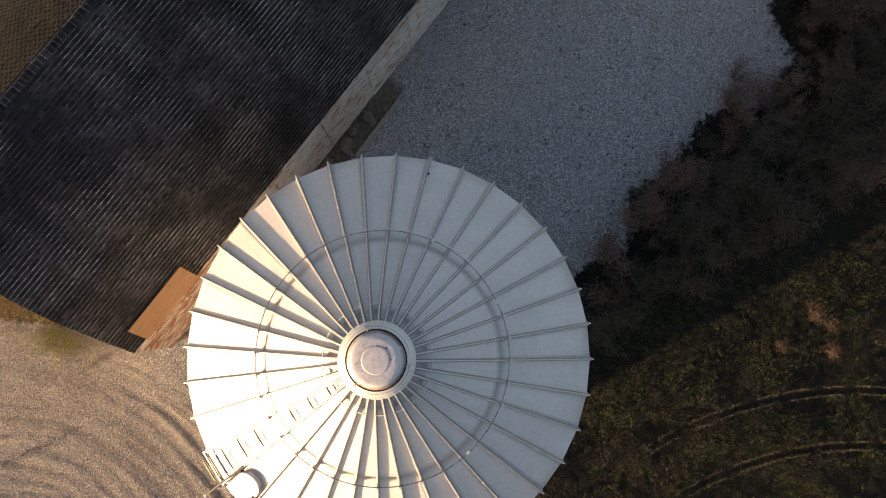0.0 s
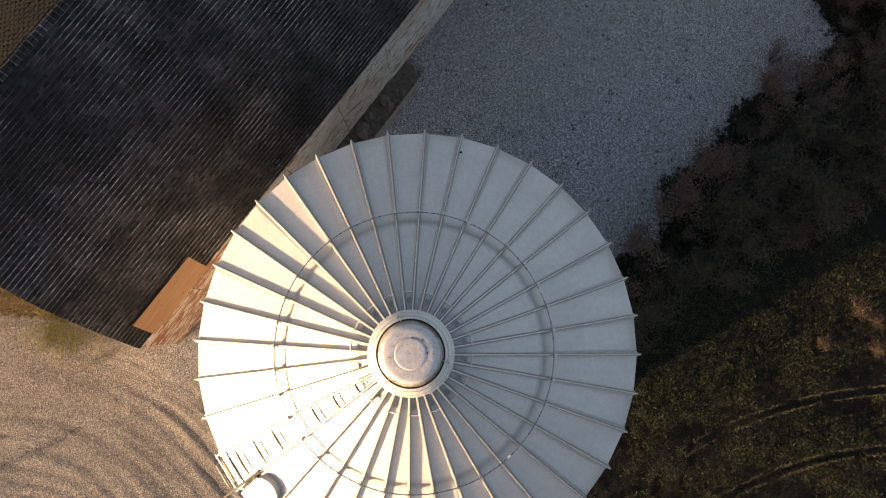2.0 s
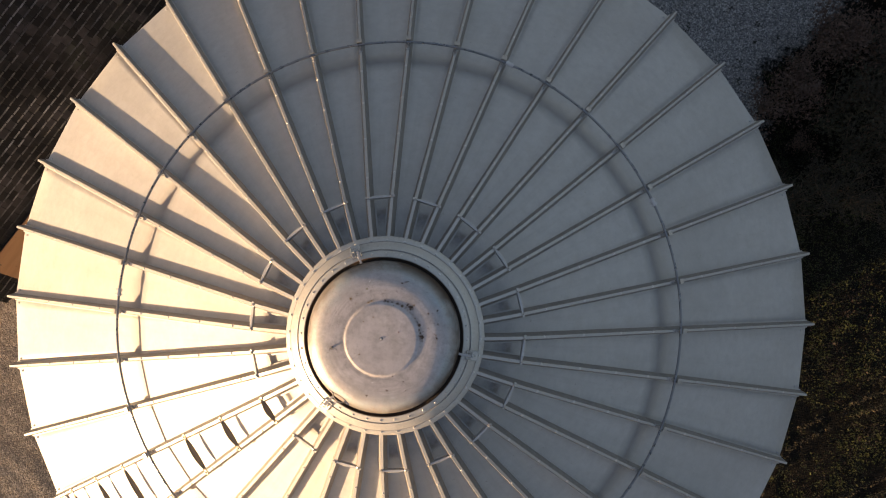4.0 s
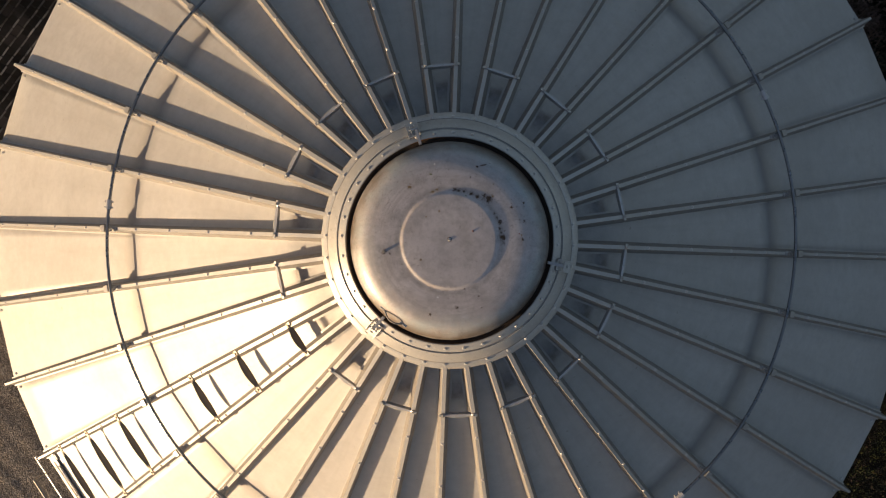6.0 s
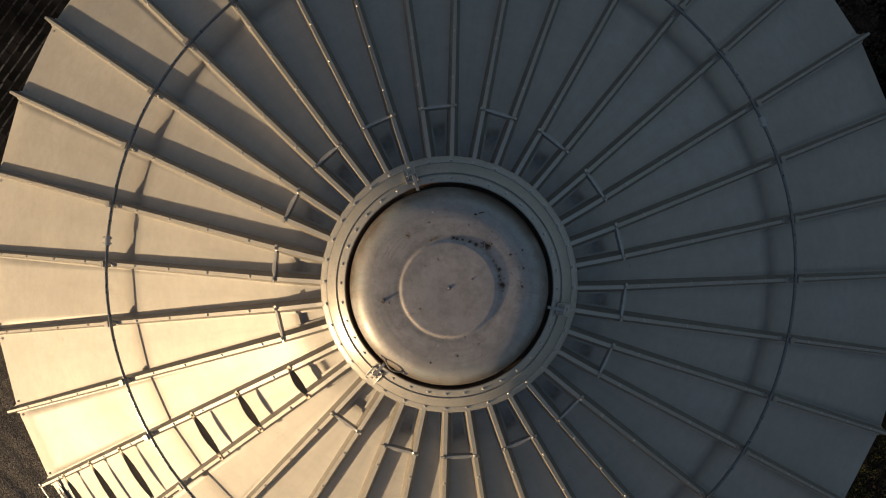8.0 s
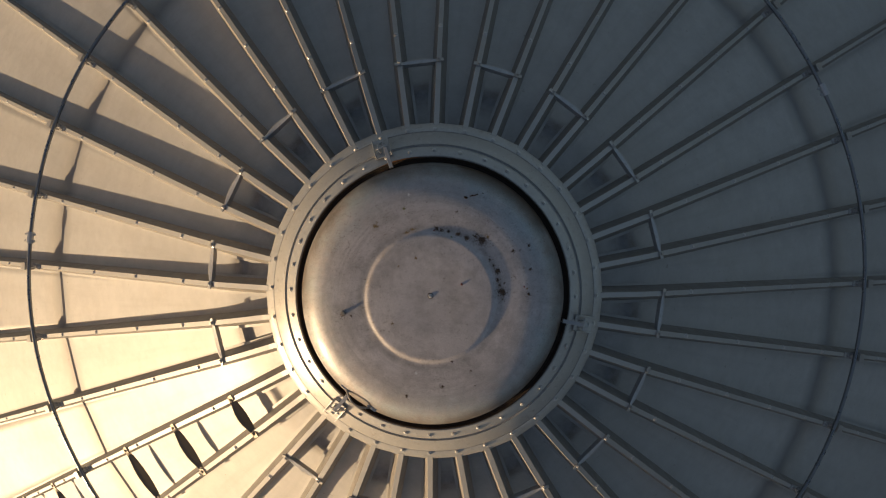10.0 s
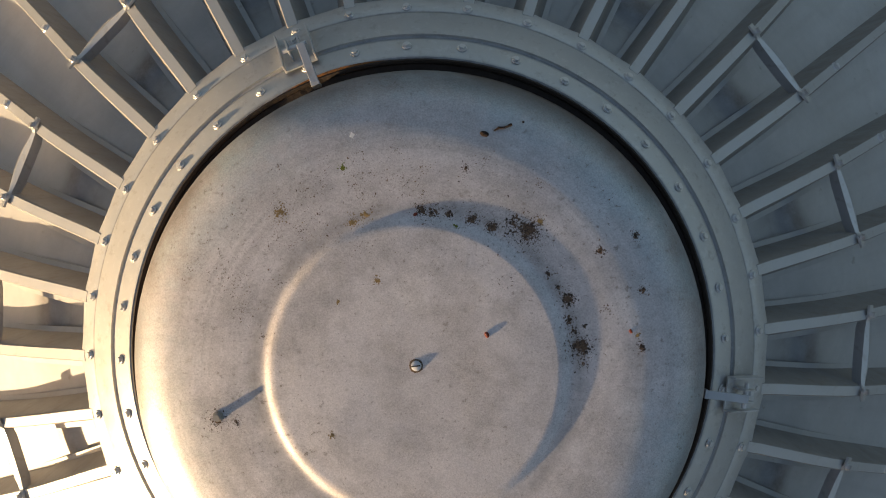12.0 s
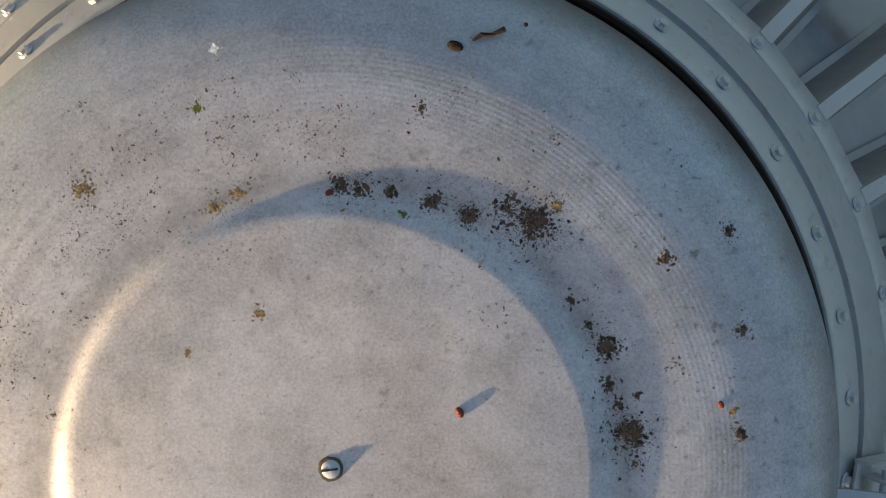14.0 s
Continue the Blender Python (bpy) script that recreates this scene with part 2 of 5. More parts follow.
def collar_metal():
    m = Nodes("galvanised_collar")
    r = m.radius()
    col = m.mix(m.noise(9, 6, 0.65), (0.42, 0.405, 0.378), (0.575, 0.56, 0.525))
    for mid, half, much in ((0.506, 0.0055, 0.4), (0.5585, 0.0035, 0.85), (0.463, 0.008, 0.8)):
        fold = m.math("MULTIPLY", band(m, r, mid, half), m.ramp(m.noise(22, 5, 0.7), [(0.3, 0.3), (0.6, 1.0)]))
        col = m.mix(m.math("MULTIPLY", fold, much), col, (0.11, 0.10, 0.095))
    col = m.mix(m.math("MULTIPLY", m.ramp(m.noise(48, 6, 0.7), [(0.56, 0.0), (0.7, 1.0)]), 0.4), col, (0.22, 0.18, 0.14))
    col = m.mix(m.math("MULTIPLY", m.ramp(m.noise(70, 5, 0.7), [(0.55, 0.0), (0.68, 1.0)]), 0.3), col, (0.68, 0.67, 0.65))
    m.bump(m.noise(60, 4), 0.2, 0.002)
    return m.done(col, m.ramp(m.noise(25, 3), [(0.3, 0.38), (0.7, 0.5)]), 0.3)


def flat_stain(name, base, rough=0.85, scale=40):
    m = Nodes(name)
    col = m.mix(m.noise(scale, 5), tuple(c * 0.6 for c in base), tuple(min(1, c * 1.4) for c in base))
    m.bump(m.noise(scale * 2, 4), 0.5, 0.004)
    return m.done(col, rough, 0.0, 0.3)


def crumb_material(name, a, b):
    m = Nodes(name)
    col = m.mix(m.island(), a, b)
    col = m.mix(m.math("MULTIPLY", m.noise(500, 4), 0.5), col, tuple(c * 0.5 for c in a))
    m.bump(m.noise(900, 3), 0.4, 0.001)
    return m.done(col, 0.95, 0.0, 0.2)


def shingle_material(name, dark, light):
    m = Nodes(name)
    pos = m.geo.outputs["Position"]
    mottled = m.noise(0.55, 5, vec=pos)
    col = m.mix(m.ramp(mottled, [(0.38, 0.0), (0.66, 1.0)]), dark, light)
    col = m.mix(m.math("MULTIPLY", m.voronoi(5, "Color", vec=pos), 0.5), col, tuple(c * 1.5 for c in light))
    col = m.mix(m.math("MULTIPLY", m.ramp(m.noise(1.3, 4, vec=pos), [(0.6, 0.0), (0.72, 1.0)]), 0.5), col, (0.035, 0.04, 0.028))
    grown = m.ramp(m.noise(1.0, 7, 0.7, vec=m.along(54.5, 0.55, 0.8, 0.8)), [(0.50, 0.0), (0.58, 1.0)])
    col = m.mix(m.math("MULTIPLY", grown, 0.55), col, m.mix(m.noise(9, 5, 0.7, vec=pos), tuple(c * 0.25 for c in dark), tuple(c * 1.1 for c in dark)))
    # each shingle has weathered by its own amount, and rain has drawn streaks down the slope
    own = m.math("FRACT", m.math("ADD", m.island(), m.random()))
    col = m.mix(1.0, col, m.ramp(own, [(0.0, 0.4), (0.6, 0.85), (1.0, 1.6)]), "MULTIPLY")
    streak = m.noise(1.0, 5, 0.6, vec=m.along(54.5, 1.1, 0.28, 0.28))
    col = m.mix(1.0, col, m.ramp(streak, [(0.36, 0.35), (0.5, 1.0), (0.66, 1.7)]), "MULTIPLY")
    m.bump(m.noise(120, 3, vec=pos), 0.4, 0.004)
    return m.done(col, 0.9, 0.0, 0.25)


def edge_material():
    m = Nodes("sky_lit_grey_shingle_edge")
    pos = m.geo.outputs["Position"]
    # sky light on the course edges is put into this pale colour
    col = m.mix(m.ramp(m.noise(0.55, 5, vec=pos), [(0.36, 0.0), (0.6, 1.0)]), (0.024, 0.023, 0.026), (0.48, 0.46, 0.46))
    col = m.mix(m.ramp(m.noise(5, 5, 0.7, vec=pos), [(0.35, 0.75), (0.6, 0.0)]), col, (0.022, 0.021, 0.021))
    col = m.mix(m.math("MULTIPLY", m.voronoi(6, "Color", vec=pos), 0.6), col, (0.03, 0.03, 0.03))
    col = m.mix(m.math("MULTIPLY", m.math("FRACT", m.math("ADD", m.island(), m.random())), 0.7), col, (0.02, 0.019, 0.019))
    grown = m.ramp(m.noise(1.0, 7, 0.7, vec=m.along(54.5, 0.55, 0.8, 0.8)), [(0.50, 0.0), (0.58, 1.0)])
    col = m.mix(m.math("MULTIPLY", grown, 0.6), col, (0.016, 0.014, 0.013))
    olive = m.ramp(m.noise(0.4, 4, vec=pos), [(0.45, 0.0), (0.62, 1.0)])
    col = m.mix(m.math("MULTIPLY", olive, 0.45), col, m.mix(1.0, col, (1.15, 1.0, 0.62), "MULTIPLY"))
    m.bump(m.noise(120, 3, vec=pos), 0.4, 0.004)
    return m.done(col, 0.9, 0.0, 0.25)


def wall_wood(name, bare, sound):
    """Painted boards; bare is where the noise starts to strip the paint, sound how much of it is left."""
    m = Nodes(name)
    pos = m.geo.outputs["Position"]
    grain = m.noise(1.0, 5, 0.65, vec=m.shuffled(m.stretched(3.0, 40, 40)))
    paint = m.mix(m.noise(2.2, 5, 0.65, vec=pos), (0.37, 0.36, 0.33), (0.53, 0.515, 0.48))
    paint = m.mix(m.math("MULTIPLY", m.ramp(m.noise(26, 5, 0.7, vec=pos), [(0.45, 0.0), (0.7, 1.0)]), 0.35), paint, (0.25, 0.235, 0.21))
    # brown dust over the stretch beside the bin
    dust = m.ramp(m.noise(0.45, 4, vec=pos), [(0.42, 0.0), (0.58, 1.0)])
    paint = m.mix(m.math("MULTIPLY", dust, 0.55), paint, m.mix(grain, (0.26, 0.19, 0.13), (0.37, 0.28, 0.20)))
    # flakes of paint gone in short dashes that follow the boards
    wood = m.mix(grain, (0.12, 0.045, 0.026), (0.26, 0.115, 0.068))
    zone = m.ramp(m.noise(0.8, 4, 0.6, vec=pos), [(0.38, 1.0 - sound), (0.56, 1.0)])
    chip = m.ramp(m.noise(1.0, 7, 0.72, vec=m.shuffled(m.stretched(2.6, 8, 8))), [(bare, 0.0), (bare + 0.025, 1.0)])
    col = m.mix(m.math("MULTIPLY", chip, zone), paint, wood)
    nick = m.ramp(m.noise(1.0, 3, 0.5, vec=m.shuffled(m.stretched(10, 30, 30))), [(0.66, 0.0), (0.68, 1.0)])
    col = m.mix(m.math("MULTIPLY", nick, 0.85), col, (0.03, 0.022, 0.018))
    m.bump(m.math("ADD", grain, m.math("MULTIPLY", chip, -0.6)), 0.6, 0.006)
    return m.done(col, 0.85, 0.0, 0.2)


def plank_wood(name, a, b, scale=(2, 30, 30)):
    m = Nodes(name)
    g = m.noise(1.0, 6, 0.6, vec=m.stretched(*scale))
    col = m.mix(g, a, b)
    col = m.mix(m.math("MULTIPLY", m.ramp(m.noise(12, 3), [(0.68, 0.0), (0.74, 1.0)]), 0.6), col, (0.09, 0.05, 0.03))
    m.bump(g, 0.4, 0.004)
    return m.done(col, 0.8, 0.0, 0.25)


def leaf_material(name, a, b, c):
    m = Nodes(name)
    col = m.mix(m.island(), a, b)
    col = m.mix(m.math("MULTIPLY", m.random(), 0.5), col, c)
    col = m.mix(m.ramp(m.noise(0.6, 3), [(0.45, 0.0), (0.6, 1.0)]), col, c)
    return m.done(col, 0.65, 0.0, 0.3)


def ground_material():
    m = Nodes("gravel_yard_and_rough_grass")
    # stones of two sizes
    stones = m.voronoi(42, "Color")
    cell = m.voronoi(42)
    small = m.voronoi(75, "Color")
    sep = m.t.nodes.new("ShaderNodeSeparateColor")
    m.put(sep, 0, stones)
    sep2 = m.t.nodes.new("ShaderNodeSeparateColor")
    m.put(sep2, 0, small)
    mixv = m.math("ADD", m.math("MULTIPLY", sep.outputs[0], 0.45), m.math("MULTIPLY", sep2.outputs[1], 0.55))
    gravel = m.ramp(mixv, [(0.16, (0.055, 0.054, 0.053)), (0.40, (0.165, 0.161, 0.156)), (0.64, (0.31, 0.301, 0.286)), (0.88, (0.66, 0.64, 0.60))])
    broad = m.noise(0.35, 5)
    gravel = m.mix(m.ramp(broad, [(0.35, 0.0), (0.65, 0.55)]), gravel, m.mix(0.5, gravel, (0.24, 0.235, 0.23)))
    muddy = m.ramp(mixv, [(0.14, (0.075, 0.067, 0.061)), (0.42, (0.165, 0.147, 0.131)), (0.70, (0.245, 0.215, 0.19)), (0.94, (0.44, 0.39, 0.345))])
    gravel = m.mix(m.math("ADD", m.attribute("yard"), m.math("MULTIPLY", m.math("SUBTRACT", m.noise(1.2, 5), 0.5), 0.5), clamp=True), gravel, muddy)
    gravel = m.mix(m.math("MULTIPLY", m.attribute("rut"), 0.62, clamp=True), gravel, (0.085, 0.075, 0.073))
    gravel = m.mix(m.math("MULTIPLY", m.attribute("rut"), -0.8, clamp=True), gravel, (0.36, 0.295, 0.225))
    # handfuls of coarser and paler stones, and dark damp spots
    speck = m.voronoi(38, "Color", feature="F1")
    sep3 = m.t.nodes.new("ShaderNodeSeparateColor")
    m.put(sep3, 0, speck)
    gravel = m.mix(m.math("MULTIPLY", m.ramp(sep3.outputs[0], [(0.86, 0.0), (0.94, 1.0)]), 0.45), gravel, (0.46, 0.42, 0.36))
    gravel = m.mix(m.math("MULTIPLY", m.ramp(sep3.outputs[1], [(0.80, 0.0), (0.92, 1.0)]), 0.5), gravel, (0.075, 0.065, 0.06))
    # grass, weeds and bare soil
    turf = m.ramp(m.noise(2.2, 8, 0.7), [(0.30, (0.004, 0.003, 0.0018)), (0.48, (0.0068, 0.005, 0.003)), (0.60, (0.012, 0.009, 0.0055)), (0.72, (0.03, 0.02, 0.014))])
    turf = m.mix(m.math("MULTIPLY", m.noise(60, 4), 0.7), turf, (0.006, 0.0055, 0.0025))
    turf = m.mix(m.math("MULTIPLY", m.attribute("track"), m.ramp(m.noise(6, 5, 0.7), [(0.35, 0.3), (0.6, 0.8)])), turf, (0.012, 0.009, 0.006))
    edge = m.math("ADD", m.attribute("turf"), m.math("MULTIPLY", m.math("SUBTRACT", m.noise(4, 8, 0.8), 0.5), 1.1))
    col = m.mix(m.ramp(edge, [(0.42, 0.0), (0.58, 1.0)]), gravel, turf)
    dead = m.ramp(m.noise(9, 7, 0.7), [(0.3, (0.035, 0.028, 0.010)), (0.55, (0.085, 0.055, 0.018)), (0.7, (0.14, 0.085, 0.035))])
    col = m.mix(m.ramp(m.math("ADD", m.attribute("dead"), m.math("MULTIPLY", m.math("SUBTRACT", m.noise(5, 6, 0.7), 0.5), 0.5)), [(0.45, 0.0), (0.62, 1.0)]), col, dead)
    green = m.ramp(m.noise(14, 7, 0.7), [(0.3, (0.10, 0.095, 0.032)), (0.7, (0.23, 0.20, 0.08))])
    col = m.mix(m.ramp(m.math("ADD", m.attribute("green"), m.math("MULTIPLY", m.math("SUBTRACT", m.noise(6, 6, 0.75), 0.5), 0.9)), [(0.75, 0.0), (1.0, 0.35)]), col, green)
    soil = m.ramp(m.noise(8, 7, 0.7), [(0.3, (0.06, 0.047, 0.036)), (0.7, (0.19, 0.145, 0.11))])
    col = m.mix(m.ramp(m.math("ADD", m.attribute("soil"), m.math("MULTIPLY", m.math("SUBTRACT", m.noise(6, 6, 0.7), 0.5), 0.5)), [(0.42, 0.0), (0.6, 1.0)]), col, soil)
    m.bump(m.math("ADD", m.math("MULTIPLY", cell, -0.8), m.math("ADD", m.math("MULTIPLY", m.voronoi(85), -0.35), m.math("MULTIPLY", m.noise(12, 6), 0.8))), 0.9, 0.03)
    return m.done(col, 0.95, 0.0, 0.2)


PANEL, STAINED_PANEL, RIB = roof_metal("white_roof_steel", False), roof_metal("grime_stained_roof_steel", True), rib_metal()
# rib sides: dust, and the shade on steep faces painted in as a darker colour
RIB_SIDE = galvanised("shaded_dusty_rib_side", (0.27, 0.25, 0.225), 0.55, 0.1, 0.4)
COLLAR = collar_metal()
PIPE = galvanised("dull_galvanised_pipe", (0.31, 0.315, 0.315), 0.30, 0.95, 0.15)
DARKSTEEL = galvanised("dark_weathered_steel", (0.05, 0.047, 0.045), 0.7, 0.0, 0.3)
OLDSTEEL = galvanised("brown_weathered_galvanised_steel", (0.30, 0.27, 0.23), 0.6, 0.2, 0.7)
BOLT = galvanised("zinc_bolt", (0.62, 0.61, 0.59), 0.4, 0.4, 0.25)
STRAP = galvanised("galvanised_strap", (0.54, 0.535, 0.52), 0.45, 0.4, 0.4)
STEPBAR = galvanised("grey_flat_bar", (0.50, 0.49, 0.475), 0.4, 0.5, 0.4)
RUNG = galvanised("brown_stained_flat_bar", (0.22, 0.19, 0.155), 0.5, 0.6, 0.3)
LID = lid_metal()
SEAL = flat_stain("black_rubber_seal", (0.035, 0.024, 0.017), 0.7)
RUST = flat_stain("rust", (0.24, 0.10, 0.03), 0.9, 60)
MOSS = crumb_material("dry_dark_moss", (0.04, 0.03, 0.024), (0.20, 0.125, 0.08))
CRUMB = crumb_material("brown_dirt_crumb", (0.10, 0.07, 0.05), (0.27, 0.19, 0.13))
SEED = flat_stain("red_brown_seed", (0.16, 0.03, 0.015), 0.5, 300)
DEBRIS = flat_stain("dark_debris", (0.022, 0.013, 0.009), 0.9, 200)
SCUFF = flat_stain("pale_scraped_paint", (0.72, 0.70, 0.68), 0.8, 300)
LICHEN = flat_stain("ochre_lichen", (0.23, 0.155, 0.07), 0.95, 90)
GREENMOSS = flat_stain("green_moss", (0.12, 0.13, 0.02), 0.95, 90)
SIDING = galvanised("corrugated_wall_steel", (0.55, 0.55, 0.54), 0.5, 0.3, 0.15)
CONCRETE = flat_stain("concrete", (0.32, 0.31, 0.29), 0.9, 6)
# one roofing in shaded and sunlit copies; each slope's light is in its colour
SHINGLE = shingle_material("shaded_asphalt_shingle", (0.0085, 0.0073, 0.0072), (0.0262, 0.0231, 0.0233))
SHINGLE_EDGE = edge_material()
SHINGLE_SUNNY = shingle_material("sunlit_brown_shingle", (0.0018, 0.0011, 0.0006), (0.0042, 0.0027, 0.0015))
SHINGLE_RIDGE = shingle_material("pale_worn_ridge_shingle", (0.05, 0.05, 0.053), (0.12, 0.12, 0.13))
UNDERLAY = flat_stain("black_roof_felt", (0.015, 0.015, 0.016), 0.9, 10)
BOARDS = wall_wood("peeling_painted_boards", 0.535, 0.4)
BARE_BOARDS = wall_wood("badly_peeled_boards", 0.475, 0.1)
PLYWOOD = plank_wood("orange_brown_plywood", (0.19, 0.098, 0.048), (0.31, 0.176, 0.092), (1.5, 14, 14))
OLDPLANK = plank_wood("grey_weathered_plank", (0.16, 0.12, 0.09), (0.34, 0.27, 0.21))
STONE = flat_stain("dusty_field_stone", (0.12, 0.094, 0.075), 0.9, 22)
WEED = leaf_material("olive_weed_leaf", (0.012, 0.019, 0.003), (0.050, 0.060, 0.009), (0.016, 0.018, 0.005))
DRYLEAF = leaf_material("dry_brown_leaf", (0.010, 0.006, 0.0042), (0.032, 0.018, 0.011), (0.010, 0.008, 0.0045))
DEADGRASS = leaf_material("rusty_dead_grass", (0.05, 0.030, 0.008), (0.15, 0.078, 0.020), (0.055, 0.048, 0.014))
GRASS = leaf_material("yellow_green_grass", (0.10, 0.11, 0.02), (0.28, 0.25, 0.06), (0.17, 0.15, 0.045))
BRUSH = leaf_material("brown_brush", (0.056, 0.033, 0.024), (0.175, 0.107, 0.076), (0.10, 0.062, 0.045))
DRYBUSH = leaf_material("reddish_dry_bush", (0.045, 0.024, 0.016), (0.12, 0.066, 0.042), (0.06, 0.038, 0.02))
DARKLEAF = leaf_material("dark_green_leaf", (0.013, 0.014, 0.006), (0.042, 0.037, 0.016), (0.034, 0.024, 0.015))
STRAW = leaf_material("pale_straw", (0.035, 0.027, 0.013), (0.10, 0.077, 0.037), (0.045, 0.036, 0.018))
TWIG = flat_stain("brown_twig", (0.09, 0.06, 0.04), 0.9, 30)
GROUND = ground_material()


# ---- mesh helpers ----
def part(name, bm, material, parent=None, label=""):
    me = bpy.data.meshes.new(name)
    bmesh.ops.recalc_face_normals(bm, faces=bm.faces)
    bm.to_mesh(me)
    bm.free()
    me.materials.append(material)
    ob = new(name, me)
    ob.parent = parent
    return tagged(ob, label)


def same_part(name, mesh, parent, m, label=""):
    ob = new(name, mesh)
    ob.parent = parent
    ob.matrix_basis = m
    return tagged(ob, label)


def smooth(ob, angle=40):
    for f in ob.data.polygons:
        f.use_smooth = True
    ob.data.set_sharp_from_angle(angle=radians(angle))
    return ob


def thing(name, at, label, category, group="", kind=""):
    ob = new(name)
    ob.empty_display_size = 0.2
    ob.matrix_basis = at
    return tagged(ob, label, category, group, kind)


def box(bm, sx, sy, sz, m=None, bevel=0.0):
    got = bmesh.ops.create_cube(bm, size=1.0, matrix=(m or Matrix()) @ Matrix.Diagonal((sx, sy, sz, 1)))
    if bevel:
        edges = list({e for v in got["verts"] for e in v.link_edges})
        bmesh.ops.bevel(bm, geom=edges, offset=bevel, segments=2, affect="EDGES", profile=0.6)
    return bm


def lathe(bm, profile, segs, closed=False):
    """Turns (r, z) points about the z axis."""
    rings = []
    for r, z in profile:
        if r < 1e-6:
            rings.append([bm.verts.new((0, 0, z))])
        else:
            rings.append([bm.verts.new((r * math.cos(2 * math.pi * i / segs), r * math.sin(2 * math.pi * i / segs), z)) for i in range(segs)])
    pairs = list(zip(rings, rings[1:])) + ([(rings[-1], rings[0])] if closed else [])
    for a, b in pairs:
        for i in range(segs):
            j = (i + 1) % segs
            if len(a) == 1 and len(b) == 1:
                continue
            if len(a) == 1:
                bm.faces.new((a[0], b[i], b[j]))
            elif len(b) == 1:
                bm.faces.new((a[i], b[0], a[j]))
            else:
                bm.faces.new((a[i], b[i], b[j], a[j]))
    return bm


def tube(bm, points, radius, segs=8, loop=False):
    pts = [Vector(q) for q in points]
    rings = []
    for i, q in enumerate(pts):
        a = pts[i - 1] if (i or loop) else q
        b = pts[(i + 1) % len(pts)] if (i + 1 < len(pts) or loop) else q
        d = (b - a).normalized()
        side = d.cross(Vector((0, 0, 1)))
        side = side.normalized() if side.length > 1e-4 else Vector((1, 0, 0))
        up = side.cross(d).normalized()
        rad = radius[i] if isinstance(radius, (list, tuple)) else radius
        rings.append([bm.verts.new(q + (side * math.cos(2 * math.pi * k / segs) + up * math.sin(2 * math.pi * k / segs)) * rad) for k in range(segs)])
    for a, b in list(zip(rings, rings[1:])) + ([(rings[-1], rings[0])] if loop else []):
        for k in range(segs):
            bm.faces.new((a[k], a[(k + 1) % segs], b[(k + 1) % segs], b[k]))
    if not loop:
        bm.faces.new(rings[0][::-1])
        bm.faces.new(rings[-1])
    return bm


def sweep(bm, sections):
    """Joins equal open outlines into a closed bar."""
    rows = [[bm.verts.new(q) for q in s] for s in sections]
    n = len(rows[0])
    for a, b in zip(rows, rows[1:]):
        for k in range(n):
            bm.faces.new((a[k], a[(k + 1) % n], b[(k + 1) % n], b[k]))
    bm.faces.new(rows[0][::-1])
    bm.faces.new(rows[-1])
    return bm


def hex_bolt(bm, m, head=0.0058, height=0.0033, washer=0.0085):
    bmesh.ops.create_cone(bm, cap_ends=True, segments=12, radius1=washer, radius2=washer * 0.9, depth=0.002, matrix=m @ Matrix.Translation((0, 0, 0.001)))
    bmesh.ops.create_cone(bm, cap_ends=True, segments=6, radius1=head, radius2=head * 0.9, depth=height, matrix=m @ Matrix.Translation((0, 0, 0.002 + height / 2)))
    return bm


def turned(deg):
    return Matrix.Rotation(radians(deg), 4, "Z")


# ---- the ground: one sheet, fine in the yard and wide beyond ----
def value_noise(x, y, seed):
    rng = np.random.RandomState(seed)
    table = rng.rand(256, 256)
    xi, yi = np.floor(x).astype(int), np.floor(y).astype(int)
    fx, fy = x - xi, y - yi
    fx, fy = fx * fx * (3 - 2 * fx), fy * fy * (3 - 2 * fy)
    a, b = table[xi % 256, yi % 256], table[(xi + 1) % 256, yi % 256]
    c, d = table[xi % 256, (yi + 1) % 256], table[(xi + 1) % 256, (yi + 1) % 256]
    return (a * (1 - fx) + b * fx) * (1 - fy) + (c * (1 - fx) + d * fx) * fy


def fbm(x, y, seed, octaves=4):
    out, amp, tot = 0.0, 1.0, 0.0
    for o in range(octaves):
        out = out + amp * value_noise(x * 2 ** o + 17.3 * o, y * 2 ** o + 9.1 * o, seed + o)
        tot += amp
        amp *= 0.5
    return out / tot


VERGE = [(30, 40), (14, 16), (10.6, 11.2), (11.0, 9.5), (11.2, 8.7), (10.4, 7.5), (9.0, 7.1), (8.3, 6.3), (7.8, 5.6), (7.2, 4.9), (6.35, 4.4), (6.4, 3.5), (5.8, 2.6), (4.6, 2.0), (3.6, 0.2), (2.6, -3.5), (1.0, -7.0), (-4, -16), (-10, -40)]


def verge_distance(x, y):
    """Metres into the rough grass, less than zero on the gravel."""
    best = np.full(np.shape(x), 1e9)
    sign = np.ones(np.shape(x))
    for (x0, y0), (x1, y1) in zip(VERGE, VERGE[1:]):
        dx, dy = x1 - x0, y1 - y0
        t = np.clip(((x - x0) * dx + (y - y0) * dy) / (dx * dx + dy * dy), 0, 1)
        d = np.hypot(x - x0 - t * dx, y - y0 - t * dy)
        s = np.sign(dx * (y - y0) - dy * (x - x0))
        near = d < best
        best, sign = np.where(near, d, best), np.where(near, s, sign)
    return best * sign


BARN_N, BARN_A = Vector((0.8141, -0.5807, 0)), Vector((0.5807, 0.8141, 0))
WALL_N, GABLE_A, FAR_A = -5.155, -4.156, 17.0


TRACK_X, TRACK_Y = 13.10, -12.80
TRACKS = (11.851, 10.336)


